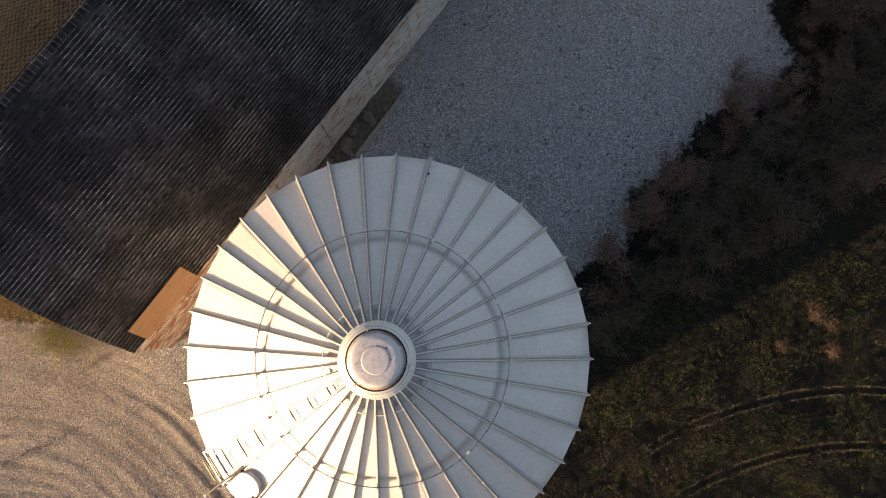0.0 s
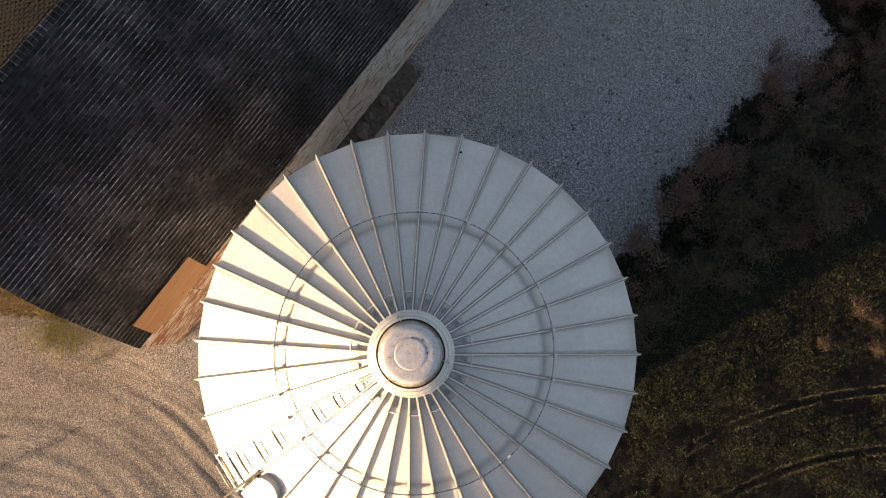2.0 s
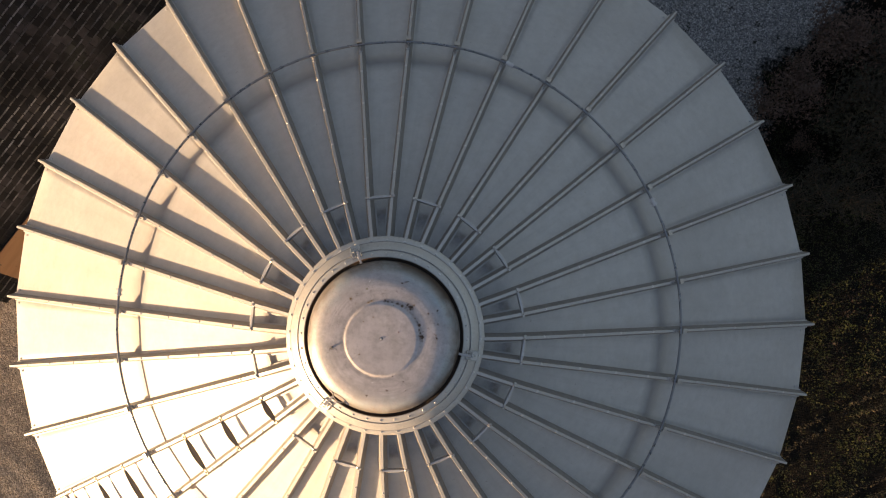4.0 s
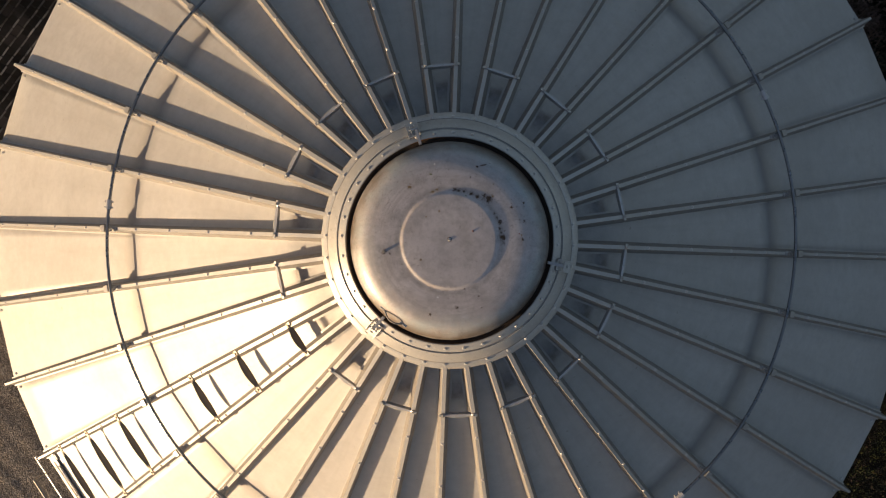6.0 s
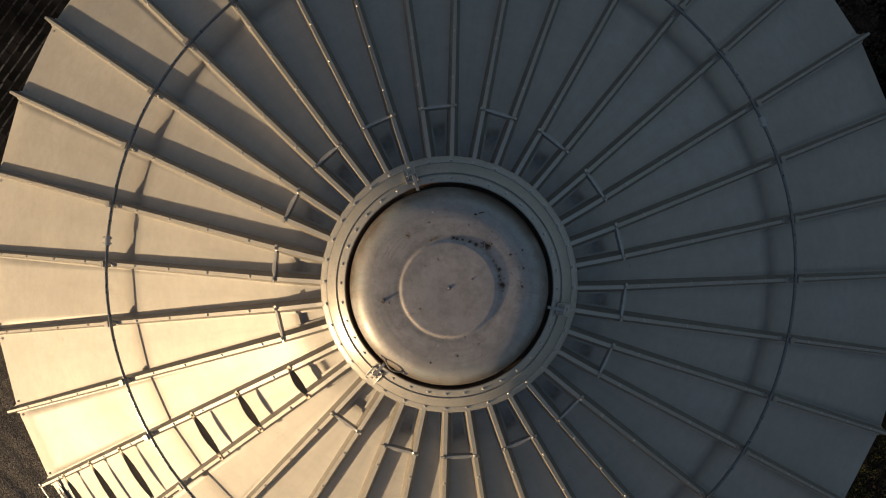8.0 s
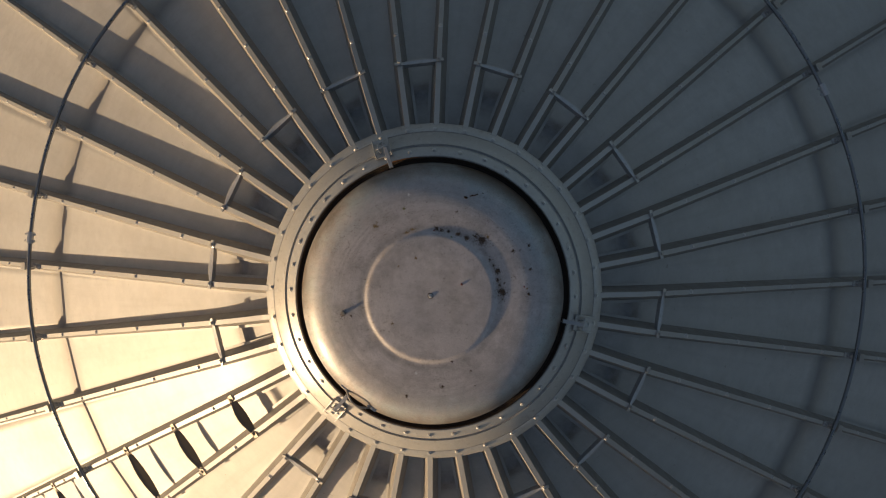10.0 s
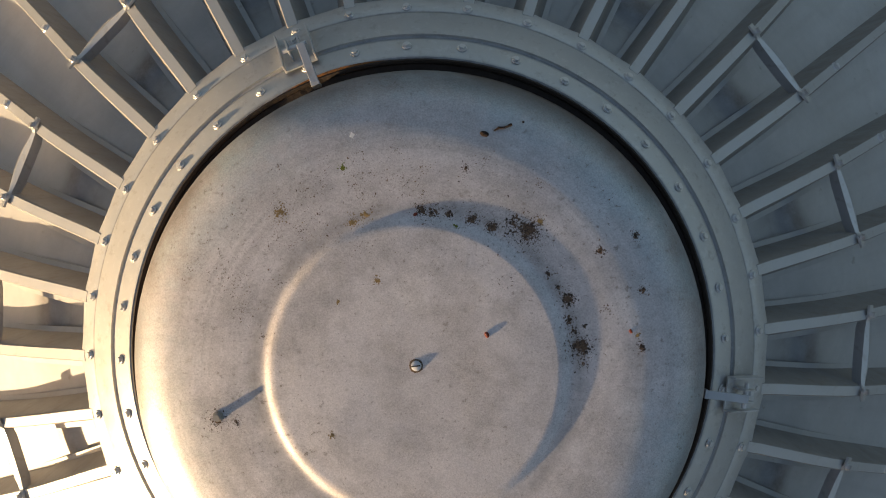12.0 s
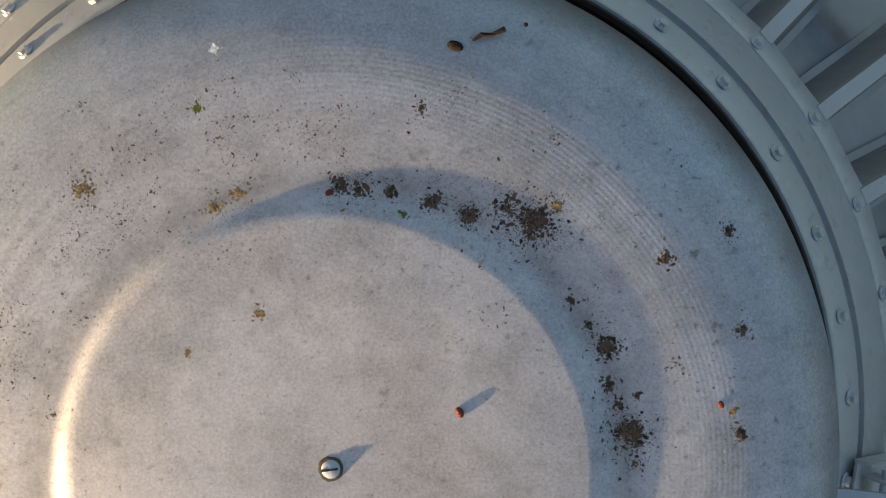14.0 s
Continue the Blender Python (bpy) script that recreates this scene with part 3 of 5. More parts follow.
def rut_height(x, y):
    """Curved wheel ruts in the gravel yard, and faint tracks in the grass."""
    r = np.hypot(x + 11.0, y + 8.6) + 0.25 * (fbm(x * 0.5, y * 0.5, 5, 2) - 0.5)
    h, mark = 0.0, 0.0
    for mid, half, deep in ((3.5, 0.22, 0.030), (4.1, 0.16, 0.022), (4.75, 0.22, 0.035), (5.5, 0.18, 0.025), (6.15, 0.20, 0.032), (6.75, 0.18, 0.022), (7.5, 0.25, 0.028)):
        q = (r - mid) / half
        fade = np.clip(fbm(x * 0.35 + mid, y * 0.35, int(mid * 10), 2) * 2.6 - 0.75, 0, 1)
        h = h + 0.06 * deep * fade * (-np.exp(-q * q) + 0.7 * np.exp(-(np.abs(q) - 1.5) ** 2 * 3))
        mark = mark + fade * np.exp(-q * q)
    yard = np.clip((-x - 2.5) / 2.0, 0, 1) * np.clip((1.5 - y) / 1.5, 0, 1)
    # ridges drawn out along the turning circle, and tyre lugs across some of them
    arc = np.arctan2(y + 8.6, x + 11.0) * 5.0
    streak = fbm(r * 6.0, arc * 0.6, 21, 3)
    ridge = 1 - np.abs(2 * fbm(r * 3.0 + 40, arc * 0.40, 33, 2) - 1)
    crest = np.clip(ridge ** 4 * 1.3, 0, 1) * np.clip(fbm(x * 0.5, y * 0.5, 71, 2) * 3 - 0.7, 0, 1)
    comb = np.sin(r * 17.0 + 14 * fbm(r * 0.8, arc * 0.22, 14, 3)) * np.clip(fbm(r * 1.1 + 9, arc * 0.16, 15, 2) * 4 - 1.4, 0, 1)
    fine = np.sin(r * 41.0 + 18 * fbm(r * 0.9, arc * 0.25, 16, 3)) * np.clip(fbm(r * 1.6 + 3, arc * 0.20, 17, 2) * 4 - 1.6, 0, 1)
    h = h + 0.016 * (streak - 0.5) + 0.010 * crest + 0.0028 * comb + 0.0042 * fine
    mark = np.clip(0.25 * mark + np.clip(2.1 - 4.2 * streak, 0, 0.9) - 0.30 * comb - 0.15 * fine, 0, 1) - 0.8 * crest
    t1 = np.hypot(x - TRACK_X, y - TRACK_Y)
    tracks = 0.0
    for mid in TRACKS:
        tracks = tracks + np.exp(-((t1 - mid) / 0.10) ** 2)
    tracks = tracks * np.clip((x - 7.5) / 2.0, 0, 1)
    deeper = 0.6 + 0.8 * np.clip((-1.5 - y) / 2.5, 0, 1)
    return h * yard * deeper, np.clip(mark * yard * deeper, -1, 1), tracks


def axis(lo, hi, step, far):
    mid = np.arange(lo, hi + step / 2, step)
    grow, out = step, []
    at = hi
    while at < far:
        grow *= 1.35
        at += grow
        out.append(at)
    low = [lo - (v - hi) for v in out][::-1]
    return np.concatenate([low, mid, out])


def build_ground():
    xs, ys = axis(-14.0, 15.0, 0.055, 900), axis(-6.5, 12.0, 0.055, 900)
    X, Y = np.meshgrid(xs, ys, indexing="ij")
    near = np.clip(1.2 - np.maximum(np.abs(X), np.abs(Y)) / 60, 0, 1)
    turf_d = verge_distance(X, Y) + 0.7 * (fbm(X * 0.9, Y * 0.9, 31, 3) - 0.5)
    rut, mark, tracks = rut_height(X, Y)
    turf = np.clip(0.5 + turf_d * 0.8, 0, 1)
    rough = turf * (0.05 * fbm(X * 2.2, Y * 2.2, 50, 4) + 0.03 * fbm(X * 9, Y * 9, 60, 2)) - 0.02 * turf * np.minimum(tracks, 1)
    Z = (0.05 * (fbm(X * 0.35, Y * 0.35, 40, 3) - 0.5) + 0.012 * fbm(X * 7, Y * 7, 70, 2) + rut + rough) * near
    n, a = X * BARN_N.x + Y * BARN_N.y, X * BARN_A.x + Y * BARN_A.y
    front = GABLE_A - a
    dead = np.clip(0.5 + (1.0 + np.clip(-7.3 - n, -1, 4) * 0.6 - front) * 1.1, 0, 1) * np.clip(0.5 + (-7.2 - n) * 0.9, 0, 1) * (X > -60)
    green = np.clip(1.1 - np.hypot((X + 10.0) / 1.1, (Y + 0.35) / 0.8) * 0.75, 0, 1)
    soil = np.clip(0.5 + (0.60 - (n - WALL_N)) * 6, 0, 1) * np.clip(0.5 + (a - 0.5) * 0.6, 0, 1) * np.clip(0.5 + (5.9 - a) * 0.7, 0, 1)
    yard = np.clip(0.5 + (-X - 2.0 - 0.6 * Y) * 0.5, 0, 1) * (1 - 0.6 * np.clip(1.2 - np.hypot((X + 6.5) / 1.8, (Y + 0.6) / 1.3), 0, 1))
    nx, ny = len(xs), len(ys)
    idx = np.arange(nx * ny).reshape(nx, ny)
    faces = np.stack([idx[:-1, :-1], idx[1:, :-1], idx[1:, 1:], idx[:-1, 1:]], -1).reshape(-1, 4)
    me = bpy.data.meshes.new("ground")
    me.vertices.add(nx * ny)
    me.vertices.foreach_set("co", np.stack([X, Y, Z], -1).astype(np.float32).ravel())
    me.loops.add(faces.size)
    me.loops.foreach_set("vertex_index", faces.astype(np.int32).ravel())
    me.polygons.add(len(faces))
    me.polygons.foreach_set("loop_start", np.arange(0, faces.size, 4, dtype=np.int32))
    me.polygons.foreach_set("use_smooth", np.ones(len(faces), dtype=bool))
    me.update(calc_edges=True)
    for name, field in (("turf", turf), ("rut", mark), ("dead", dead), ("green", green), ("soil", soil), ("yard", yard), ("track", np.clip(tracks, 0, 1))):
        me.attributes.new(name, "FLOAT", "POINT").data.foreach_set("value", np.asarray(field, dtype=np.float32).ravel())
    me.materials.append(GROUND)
    ob = new("ground", me)
    return tagged(ob, "grey gravel yard with curved wheel ruts meeting rough weedy grass", "ground", kind="structure")


build_ground()

# ---- the grain bin ----
R_EAVE, Z_EAVE, SLOPE, SIDES = 3.75, 6.767, 0.734, 36
STEP = 360.0 / SIDES
DROP = 0.082          # rib top over the sheet, upright
TILT = math.atan(SLOPE)


def rib_z(r):
    return Z_EAVE + SLOPE * (R_EAVE - r)


def dip(r):
    """How far the sheet and the ribs bend down under the collar."""
    return 0.055 * min(1.0, max(0.0, (0.84 - r) / 0.24)) ** 1.3


def pressed(r, across):
    """The extra dip above the pressed step of every other sheet; across runs from 0 to 1 between the ribs."""
    edge = 0.722 + 0.035 * abs(2 * across - 1) ** 4
    t = min(1.0, max(0.0, (edge + 0.016 - r) / 0.032))
    return 0.011 * t * t * (3 - 2 * t)


def on_roof(r, deg, over=0.0):
    """A matrix on the line of rib tops: x down the slope, z off the roof."""
    return turned(deg) @ Matrix.Translation((r, 0, rib_z(r) + over)) @ Matrix.Rotation(TILT, 4, "Y")


bin_ = thing("grain_bin", pose(0, 0, 0), "round white steel grain bin with a ribbed conical roof", "grain bin")


def build_bin_shell():
    wall = []
    z = 0.12
    while z < 6.58:
        for k in range(4):
            wall.append((3.64 + 0.012 * math.sin(k * math.pi / 2), z + k * 0.026))
        z += 0.104
    inner = [(3.61, 6.58), (3.61, 0.12)]
    smooth(part("wall", lathe(bmesh.new(), wall + inner, 108, closed=True), SIDING, bin_, "corrugated galvanised steel bin wall"), 60)
    smooth(part("base_ring", lathe(bmesh.new(), [(3.3, -0.1), (3.95, -0.1), (3.95, 0.10), (3.90, 0.12), (3.3, 0.12)], 72, closed=True), CONCRETE, bin_, "poured concrete footing"))
    smooth(part("floor", lathe(bmesh.new(), [(0, 0.14), (3.6, 0.14)], 72), CONCRETE, bin_))


def panel_mesh(stepped):
    """A flat sheet between two ribs, with its lip, underside and cut edges; stepped sheets are pressed down near the peak."""
    bm = bmesh.new()
    half = radians(STEP)
    cols = 10 if stepped else 6
    near = (0.55, 0.60, 0.65, 0.68, 0.695, 0.705, 0.715, 0.725, 0.735, 0.745, 0.76, 0.78, 0.82, 0.86) if stepped else (0.55, 0.60, 0.65, 0.70, 0.75, 0.80, 0.86)
    grid = []
    for r in near + (1.0, 1.25, 1.5, 1.75, 2.0, 2.25, 2.5, 2.75, 3.0, 3.25, 3.5, 3.735):
        row = []
        for j in range(cols + 1):
            a = half * j / cols
            rr = r * math.cos(half / 2) / math.cos(a - half / 2)
            low = dip(r) * 0.85 + pressed(r, j / cols) if stepped else dip(r)
            row.append(bm.verts.new((rr * math.cos(a), rr * math.sin(a), rib_z(r) - DROP - low)))
        grid.append(row)
    grid.append([bm.verts.new(v.co + Vector((0.004, 0, -0.045))) for v in grid[-1]])
    for a, b in zip(grid, grid[1:]):
        for j in range(cols):
            bm.faces.new((a[j], b[j], b[j + 1], a[j + 1])).smooth = True
    under = [[bm.verts.new(v.co + Vector((0, 0, -0.004))) for v in row] for row in grid]
    for a, b in zip(under, under[1:]):
        for j in range(cols):
            bm.faces.new((a[j + 1], b[j + 1], b[j], a[j]))
    rim = lambda g: g[0] + [row[-1] for row in g[1:]] + g[-1][-2::-1] + [row[0] for row in g[-2:0:-1]]
    up, lo = rim(grid), rim(under)
    for j in range(len(up)):
        k = (j + 1) % len(up)
        bm.faces.new((up[j], up[k], lo[k], lo[j]))
    return bm


def build_roof_panels():
    plain = part("roof_panel", panel_mesh(False), PANEL, bin_)
    stepped = smooth(part("roof_panel", panel_mesh(True), STAINED_PANEL, bin_, "roof sheet with a dirty pressed step near the peak"), 40)
    stepped.matrix_basis = turned(STEP)
    for k in range(2, SIDES):
        same_part("roof_panel", stepped.data if k % 2 else plain.data, bin_, turned(k * STEP), "roof sheet with a dirty pressed step near the peak" if k % 2 else "")


def build_ribs():
    bm = bmesh.new()
    depth = DROP * math.cos(TILT) + 0.004
    out = []
    for r in (0.585, 0.62, 0.66, 0.70, 0.75, 0.80, 0.86, 1.2, 1.9, 2.6, 3.3, 3.80):
        m = Matrix.Translation((r, 0, rib_z(r) - dip(r))) @ Matrix.Rotation(TILT, 4, "Y")
        half = [(0.037, -depth), (0.037, -depth + 0.0025), (0.027, -depth + 0.0035), (0.0115, -0.004), (0.009, 0.0)]
        q = [(0, -y, z) for y, z in half] + [(0, y, z) for y, z in half[::-1]]
        out.append([m @ Vector(v) for v in q])
    sweep(bm, out)
    ob = part("rib", bm, RIB, bin_)
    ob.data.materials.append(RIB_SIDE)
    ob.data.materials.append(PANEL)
    # steep faces take the painted shade colour, flanges that of the sheet
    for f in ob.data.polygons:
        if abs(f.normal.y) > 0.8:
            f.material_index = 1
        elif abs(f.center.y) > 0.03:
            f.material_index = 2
    for k in range(1, SIDES):
        same_part("rib", ob.data, bin_, turned(k * STEP))
    bm = bmesh.new()
    hex_bolt(bm, Matrix(), 0.007, 0.005, 0.010)
    bolt = bm
    first = None
    for k in range(SIDES):
        for r in (0.98, 1.27, 1.57, 1.86, 2.36, 2.72, 3.08, 3.44):
            m = on_roof(r + 0.01 * ((k * 7) % 5), k * STEP) @ Matrix.Translation((0, 0.001, 0))
            if first is None:
                first = part("rib_bolt", bolt, BOLT, bin_, "small zinc bolt")
                first.matrix_basis = m
            else:
                same_part("rib_bolt", first.data, bin_, m)


def build_knob():
    bm = bmesh.new()
    lathe(bm, [(0, 0.03), (0.016, 0.026), (0.022, 0.012), (0.018, 0.0)], 12)
    part("rib_plug", bm, SEAL, bin_, "small black rubber plug beside a rib").matrix_basis = on_roof(3.40, 79.2, -DROP + 0.01)


def build_eave_screws():
    bm = bmesh.new()
    for k in range(SIDES):
        for da in (0.9, 9.1):
            a = radians(k * STEP + da)
            m = Matrix.Translation((3.67 * math.cos(a), 3.67 * math.sin(a), rib_z(3.67) - DROP + 0.004))
            bmesh.ops.create_cone(bm, cap_ends=True, segments=8, radius1=0.011, radius2=0.008, depth=0.008, matrix=m)
    tagged(part("eave_screw", bm, BOLT, bin_), kind="stuff")


def build_collar():
    # a 36-sided sheet ring, beaded between its two rows of bolts
    prof = [(0.458, 9.106), (0.460, 9.115), (0.467, 9.117), (0.472, 9.114), (0.4985, 9.0990), (0.5010, 9.0965), (0.5025, 9.0895), (0.5055, 9.0860), (0.5085, 9.0865), (0.5110, 9.0895), (0.5150, 9.0865), (0.554, 9.0580), (0.5565, 9.0545), (0.559, 9.0505), (0.563, 9.0490), (0.592, 9.0300), (0.5945, 9.0265), (0.596, 8.985), (0.588, 8.98), (0.57, 9.010), (0.52, 9.050), (0.475, 9.08), (0.458, 9.08)]
    ob = part("collar", lathe(bmesh.new(), prof, 144, closed=True), COLLAR, bin_, "two-step galvanised roof collar")
    for v in ob.data.vertices:
        a = math.degrees(math.atan2(v.co.y, v.co.x)) % STEP - STEP / 2
        r = math.hypot(v.co.x, v.co.y)
        if r > 0.575:
            f = math.cos(radians(STEP / 2)) / math.cos(radians(a))
            f = 1 + (f - 1) * 1.6
            v.co.x, v.co.y = v.co.x * f, v.co.y * f
    smooth(ob, 35)
    neck = [(0.457, 8.8), (0.457, 9.1165), (0.460, 9.1195), (0.461, 9.1200), (0.4635, 9.1185), (0.4635, 9.112), (0.445, 9.108), (0.445, 8.84), (0.40, 8.84), (0.40, 8.8)]
    smooth(part("neck", lathe(bmesh.new(), neck, 96, closed=True), SEAL, bin_, "black rubber seal under the lid"))
    bm = bmesh.new()
    hex_bolt(bm, Matrix())
    first = None
    for r, z, turn in ((0.569, 9.0455, 0.0), (0.487, 9.1055, 0.0)):
        for k in range(SIDES):
            m = turned(k * STEP + turn + 0.4 * math.sin(k * 5.1)) @ Matrix.Translation((r, 0, z)) @ Matrix.Rotation(radians(36), 4, "Y") @ turned(k * 37)
            if first is None:
                first = part("collar_bolt", bm, BOLT, bin_, "hexagonal zinc bolt with washer")
                first.matrix_basis = m
            else:
                same_part("collar_bolt", first.data, bin_, m)


def build_lid():
    prof = [(0, 9.2687), (0.10, 9.2687), (0.192, 9.2685), (0.1985, 9.2681), (0.2035, 9.2668), (0.2075, 9.2648), (0.2115, 9.2636), (0.216, 9.2632), (0.235, 9.263), (0.27, 9.2622), (0.31, 9.2605), (0.345, 9.2572), (0.368, 9.2505), (0.390, 9.238), (0.411, 9.2165), (0.4262, 9.186), (0.4382, 9.146), (0.4447, 9.113), (0.4475, 9.090), (0.443, 9.088), (0.425, 9.14), (0.40, 9.19), (0.36, 9.225), (0.22, 9.245), (0, 9.252)]
    lid = smooth(part("lid", lathe(bmesh.new(), prof, 128), LID, bin_, "domed weathered steel lid with a raised round centre"), 80)
    bm = bmesh.new()
    lathe(bm, [(0, 0.0022), (0.005, 0.0020), (0.0068, 0.0013), (0.0075, 0.0)], 20)
    screw = smooth(part("screw", bm, BOLT, lid, "round slotted screw head"))
    screw.matrix_basis = Matrix.Translation((0, 0.006, 9.2687))
    bm = bmesh.new()
    lathe(bm, [(0.007, 0.0004), (0.0086, 0.0003), (0.0096, 0.0)], 24)
    for v in bm.verts:
        v.co *= 1 + 0.10 * noise.noise(v.co * 700)
    part("rust_ring", bm, CRUMB, lid, "brown rust round the screw").matrix_basis = Matrix.Translation((0, 0.006, 9.2689))
    part("slot", box(bmesh.new(), 0.0125, 0.0016, 0.0016, turned(5) @ Matrix.Translation((0, 0.006, 9.2706))), SEAL, lid, "dark screw slot")
    bm = bmesh.new()
    hex_bolt(bm, Matrix(), 0.0068, 0.0045, 0.0082)
    lathe(bm, [(0, 0.0085), (0.004, 0.0085), (0.004, 0.0045)], 10)
    part("stud", bm, OLDSTEEL, lid, "threaded stud with a nut").matrix_basis = Matrix.Translation((-0.277, -0.055, 9.261))
    # bent rod handle by the rim
    a, b = Vector((-0.272, -0.305, 9.210)), Vector((-0.186, -0.368, 9.210))
    outward = Vector((-0.56, -0.83, 0)).normalized()
    pts = []
    for i in range(15):
        t = i / 14
        bow = math.sin(math.pi * t)
        pts.append(a.lerp(b, t) + outward * 0.022 * bow + Vector((0, 0, 0.024 * bow ** 0.7)))
    smooth(part("handle", tube(bmesh.new(), pts, 0.0036, 8), OLDSTEEL, lid, "bent rod handle"))
    for q in (a, b):
        bm = bmesh.new()
        m = Matrix.Translation(q + Vector((0, 0, 0.006))) @ Matrix.Rotation(math.atan2(b.y - a.y, b.x - a.x), 4, "Z") @ Matrix.Rotation(radians(-18), 4, "X")
        box(bm, 0.034, 0.012, 0.003, m, 0.001)
        hex_bolt(bm, m, 0.004, 0.003, 0.006)
        part("handle_foot", bm, STRAP, lid)
    # moss, lichen and twigs that grew or settled on the lid
    def clump(name, mat, cx, cy, size, count, seed, label, fine=1.0):
        rng = random.Random(seed)
        bm = bmesh.new()
        for i in range(int(count * 9)):
            d, t = abs(rng.gauss(0, size * 0.55)), rng.uniform(0, 6.283)
            x, y = cx + d * math.cos(t), cy + d * math.sin(t)
            r = math.hypot(x, y)
            z = next(za + (zb - za) * (r - ra) / (rb - ra) for (ra, za), (rb, zb) in zip(prof, prof[1:]) if ra <= r <= rb)
            s = fine * min(0.0018, 0.00030 / math.sqrt(1.001 - rng.random())) * (1.25 if d < size * 0.45 else 0.8)
            # a crusty flake with a jagged rim
            n, turn, long = 8, rng.uniform(0, 6.283), rng.uniform(1.0, 1.9)
            ca, sa = math.cos(turn), math.sin(turn)
            top, foot = [], []
            for k in range(n):
                q = s * rng.uniform(0.45, 1.25)
                u, v = q * long * math.cos(6.283 * k / n), q * math.sin(6.283 * k / n)
                px, py = x + u * ca - v * sa, y + u * sa + v * ca
                foot.append(bm.verts.new((px, py, z - 0.0002)))
                top.append(bm.verts.new((x + (px - x) * 0.8, y + (py - y) * 0.8, z + 0.00003 + s * rng.uniform(0.02, 0.07))))
            bm.faces.new(top)
            for k in range(n):
                bm.faces.new((foot[k], foot[(k + 1) % n], top[(k + 1) % n], top[k]))
        tagged(part(name, bm, mat, lid, label), kind="stuff")
    spots = [(0.160, 0.184, 0.027, 190), (0.111, 0.192, 0.014, 62), (0.084, 0.203, 0.013, 52), (0.053, 0.212, 0.011, 26), (0.015, 0.217, 0.016, 30), (0.211, 0.089, 0.016, 85), (0.224, 0.024, 0.019, 120), (0.198, 0.106, 0.006, 12), (0.185, 0.125, 0.006, 10), (0.212, 0.06, 0.012, 18), (0.218, 0.045, 0.010, 12), (0.232, 0.05, 0.004, 8), (0.230, 0.0, 0.02, 12), (0.309, 0.172, 0.012, 16), (0.315, 0.097, 0.011, 20), (0.311, 0.018, 0.010, 20), (0.258, 0.153, 0.009, 22), (0.044, -0.282, 0.006, 26), (-0.070, -0.317, 0.011, 16), (0.073, -0.202, 0.008, 10), (0.133, -0.230, 0.006, 9), (-0.279, -0.060, 0.016, 34), (0.147, -0.278, 0.004, 6), (0.078, 0.272, 0.014, 14), (0.232, 0.020, 0.022, 40), (0.140, 0.195, 0.030, 50), (0.030, 0.214, 0.014, 30)]
    for i, (x, y, s, n) in enumerate(spots):
        clump("moss_patch", MOSS, x, y, s, n, i, "dark dry moss flecks")
    clump("stud_stain", MOSS, -0.276, -0.057, 0.015, 90, 44, "dirt gathered round the stud", 0.6)
    clump("stud_stain", MOSS, -0.252, -0.064, 0.012, 25, 45, "dirt gathered round the stud", 0.6)
    for i, (x, y, s, n) in enumerate([(-0.078, 0.206, 0.014, 26), (-0.062, 0.215, 0.01, 14), (-0.177, 0.223, 0.02, 22), (0.178, 0.196, 0.009, 18), (-0.103, 0.098, 0.004, 9), (-0.048, 0.125, 0.006, 9), (-0.118, -0.085, 0.006, 12), (0.305, 0.035, 0.004, 8)]):
        clump("lichen_patch", LICHEN, x, y, s, n, 50 + i, "ochre lichen specks")
    for i, (x, y, s, n) in enumerate([(-0.090, 0.281, 0.006, 16), (0.062, 0.194, 0.004, 8)]):
        clump("moss_tuft", GREENMOSS, x, y, s, n, 80 + i, "small tuft of green moss")
    rng = random.Random(4)
    for i in range(46):
        t, d = radians(rng.uniform(5, 165) if i < 22 else rng.gauss(118, 24)), rng.uniform(0.215, 0.36) if i < 22 else rng.gauss(0.262, 0.03)
        clump("speck", CRUMB, d * math.cos(t), d * math.sin(t), 0.045, 15, 100 + i, "scattered brown crumbs", 0.5)
    for x, y, z, size in ((0.098, 0.045, 9.2699, 1.0), (0.007, 0.213, 9.2640, 0.75), (0.296, 0.041, 9.2620, 0.7)):
        bm = bmesh.new()
        bmesh.ops.create_icosphere(bm, subdivisions=2, radius=size, matrix=Matrix.Translation((x, y, z)) @ turned(25 + 900 * x) @ Matrix.Diagonal((0.0045, 0.0032, 0.0017, 1)))
        smooth(part("seed", bm, SEED, lid, "small red-brown seed"))
    for i, (x, y, size, n) in enumerate([(-0.041, -0.242, 0.006, 30), (-0.076, 0.325, 0.005, 22)]):
        clump("pale_scuff", SCUFF, x, y, size, n, 200 + i, "pale scraped spot")
    # a faint ring of crumbs left by a dried drop
    for i in range(9):
        t = 6.283 * i / 9
        clump("speck", MOSS, 0.127 + 0.0095 * math.cos(t), 0.116 + 0.0085 * math.sin(t), 0.003, 2, 220 + i, "scattered dark specks", 0.4)
    bm = bmesh.new()
    tube(bm, [(0.119, 0.323, 9.2585), (0.126, 0.327, 9.2585), (0.134, 0.327, 9.258), (0.144, 0.331, 9.2575)], [0.0008, 0.0020, 0.0014, 0.0022], 6)
    bmesh.ops.create_icosphere(bm, subdivisions=2, radius=1.0, matrix=Matrix.Translation((0.106, 0.3195, 9.2585)) @ turned(-20) @ Matrix.Diagonal((0.0065, 0.004, 0.0016, 1)))
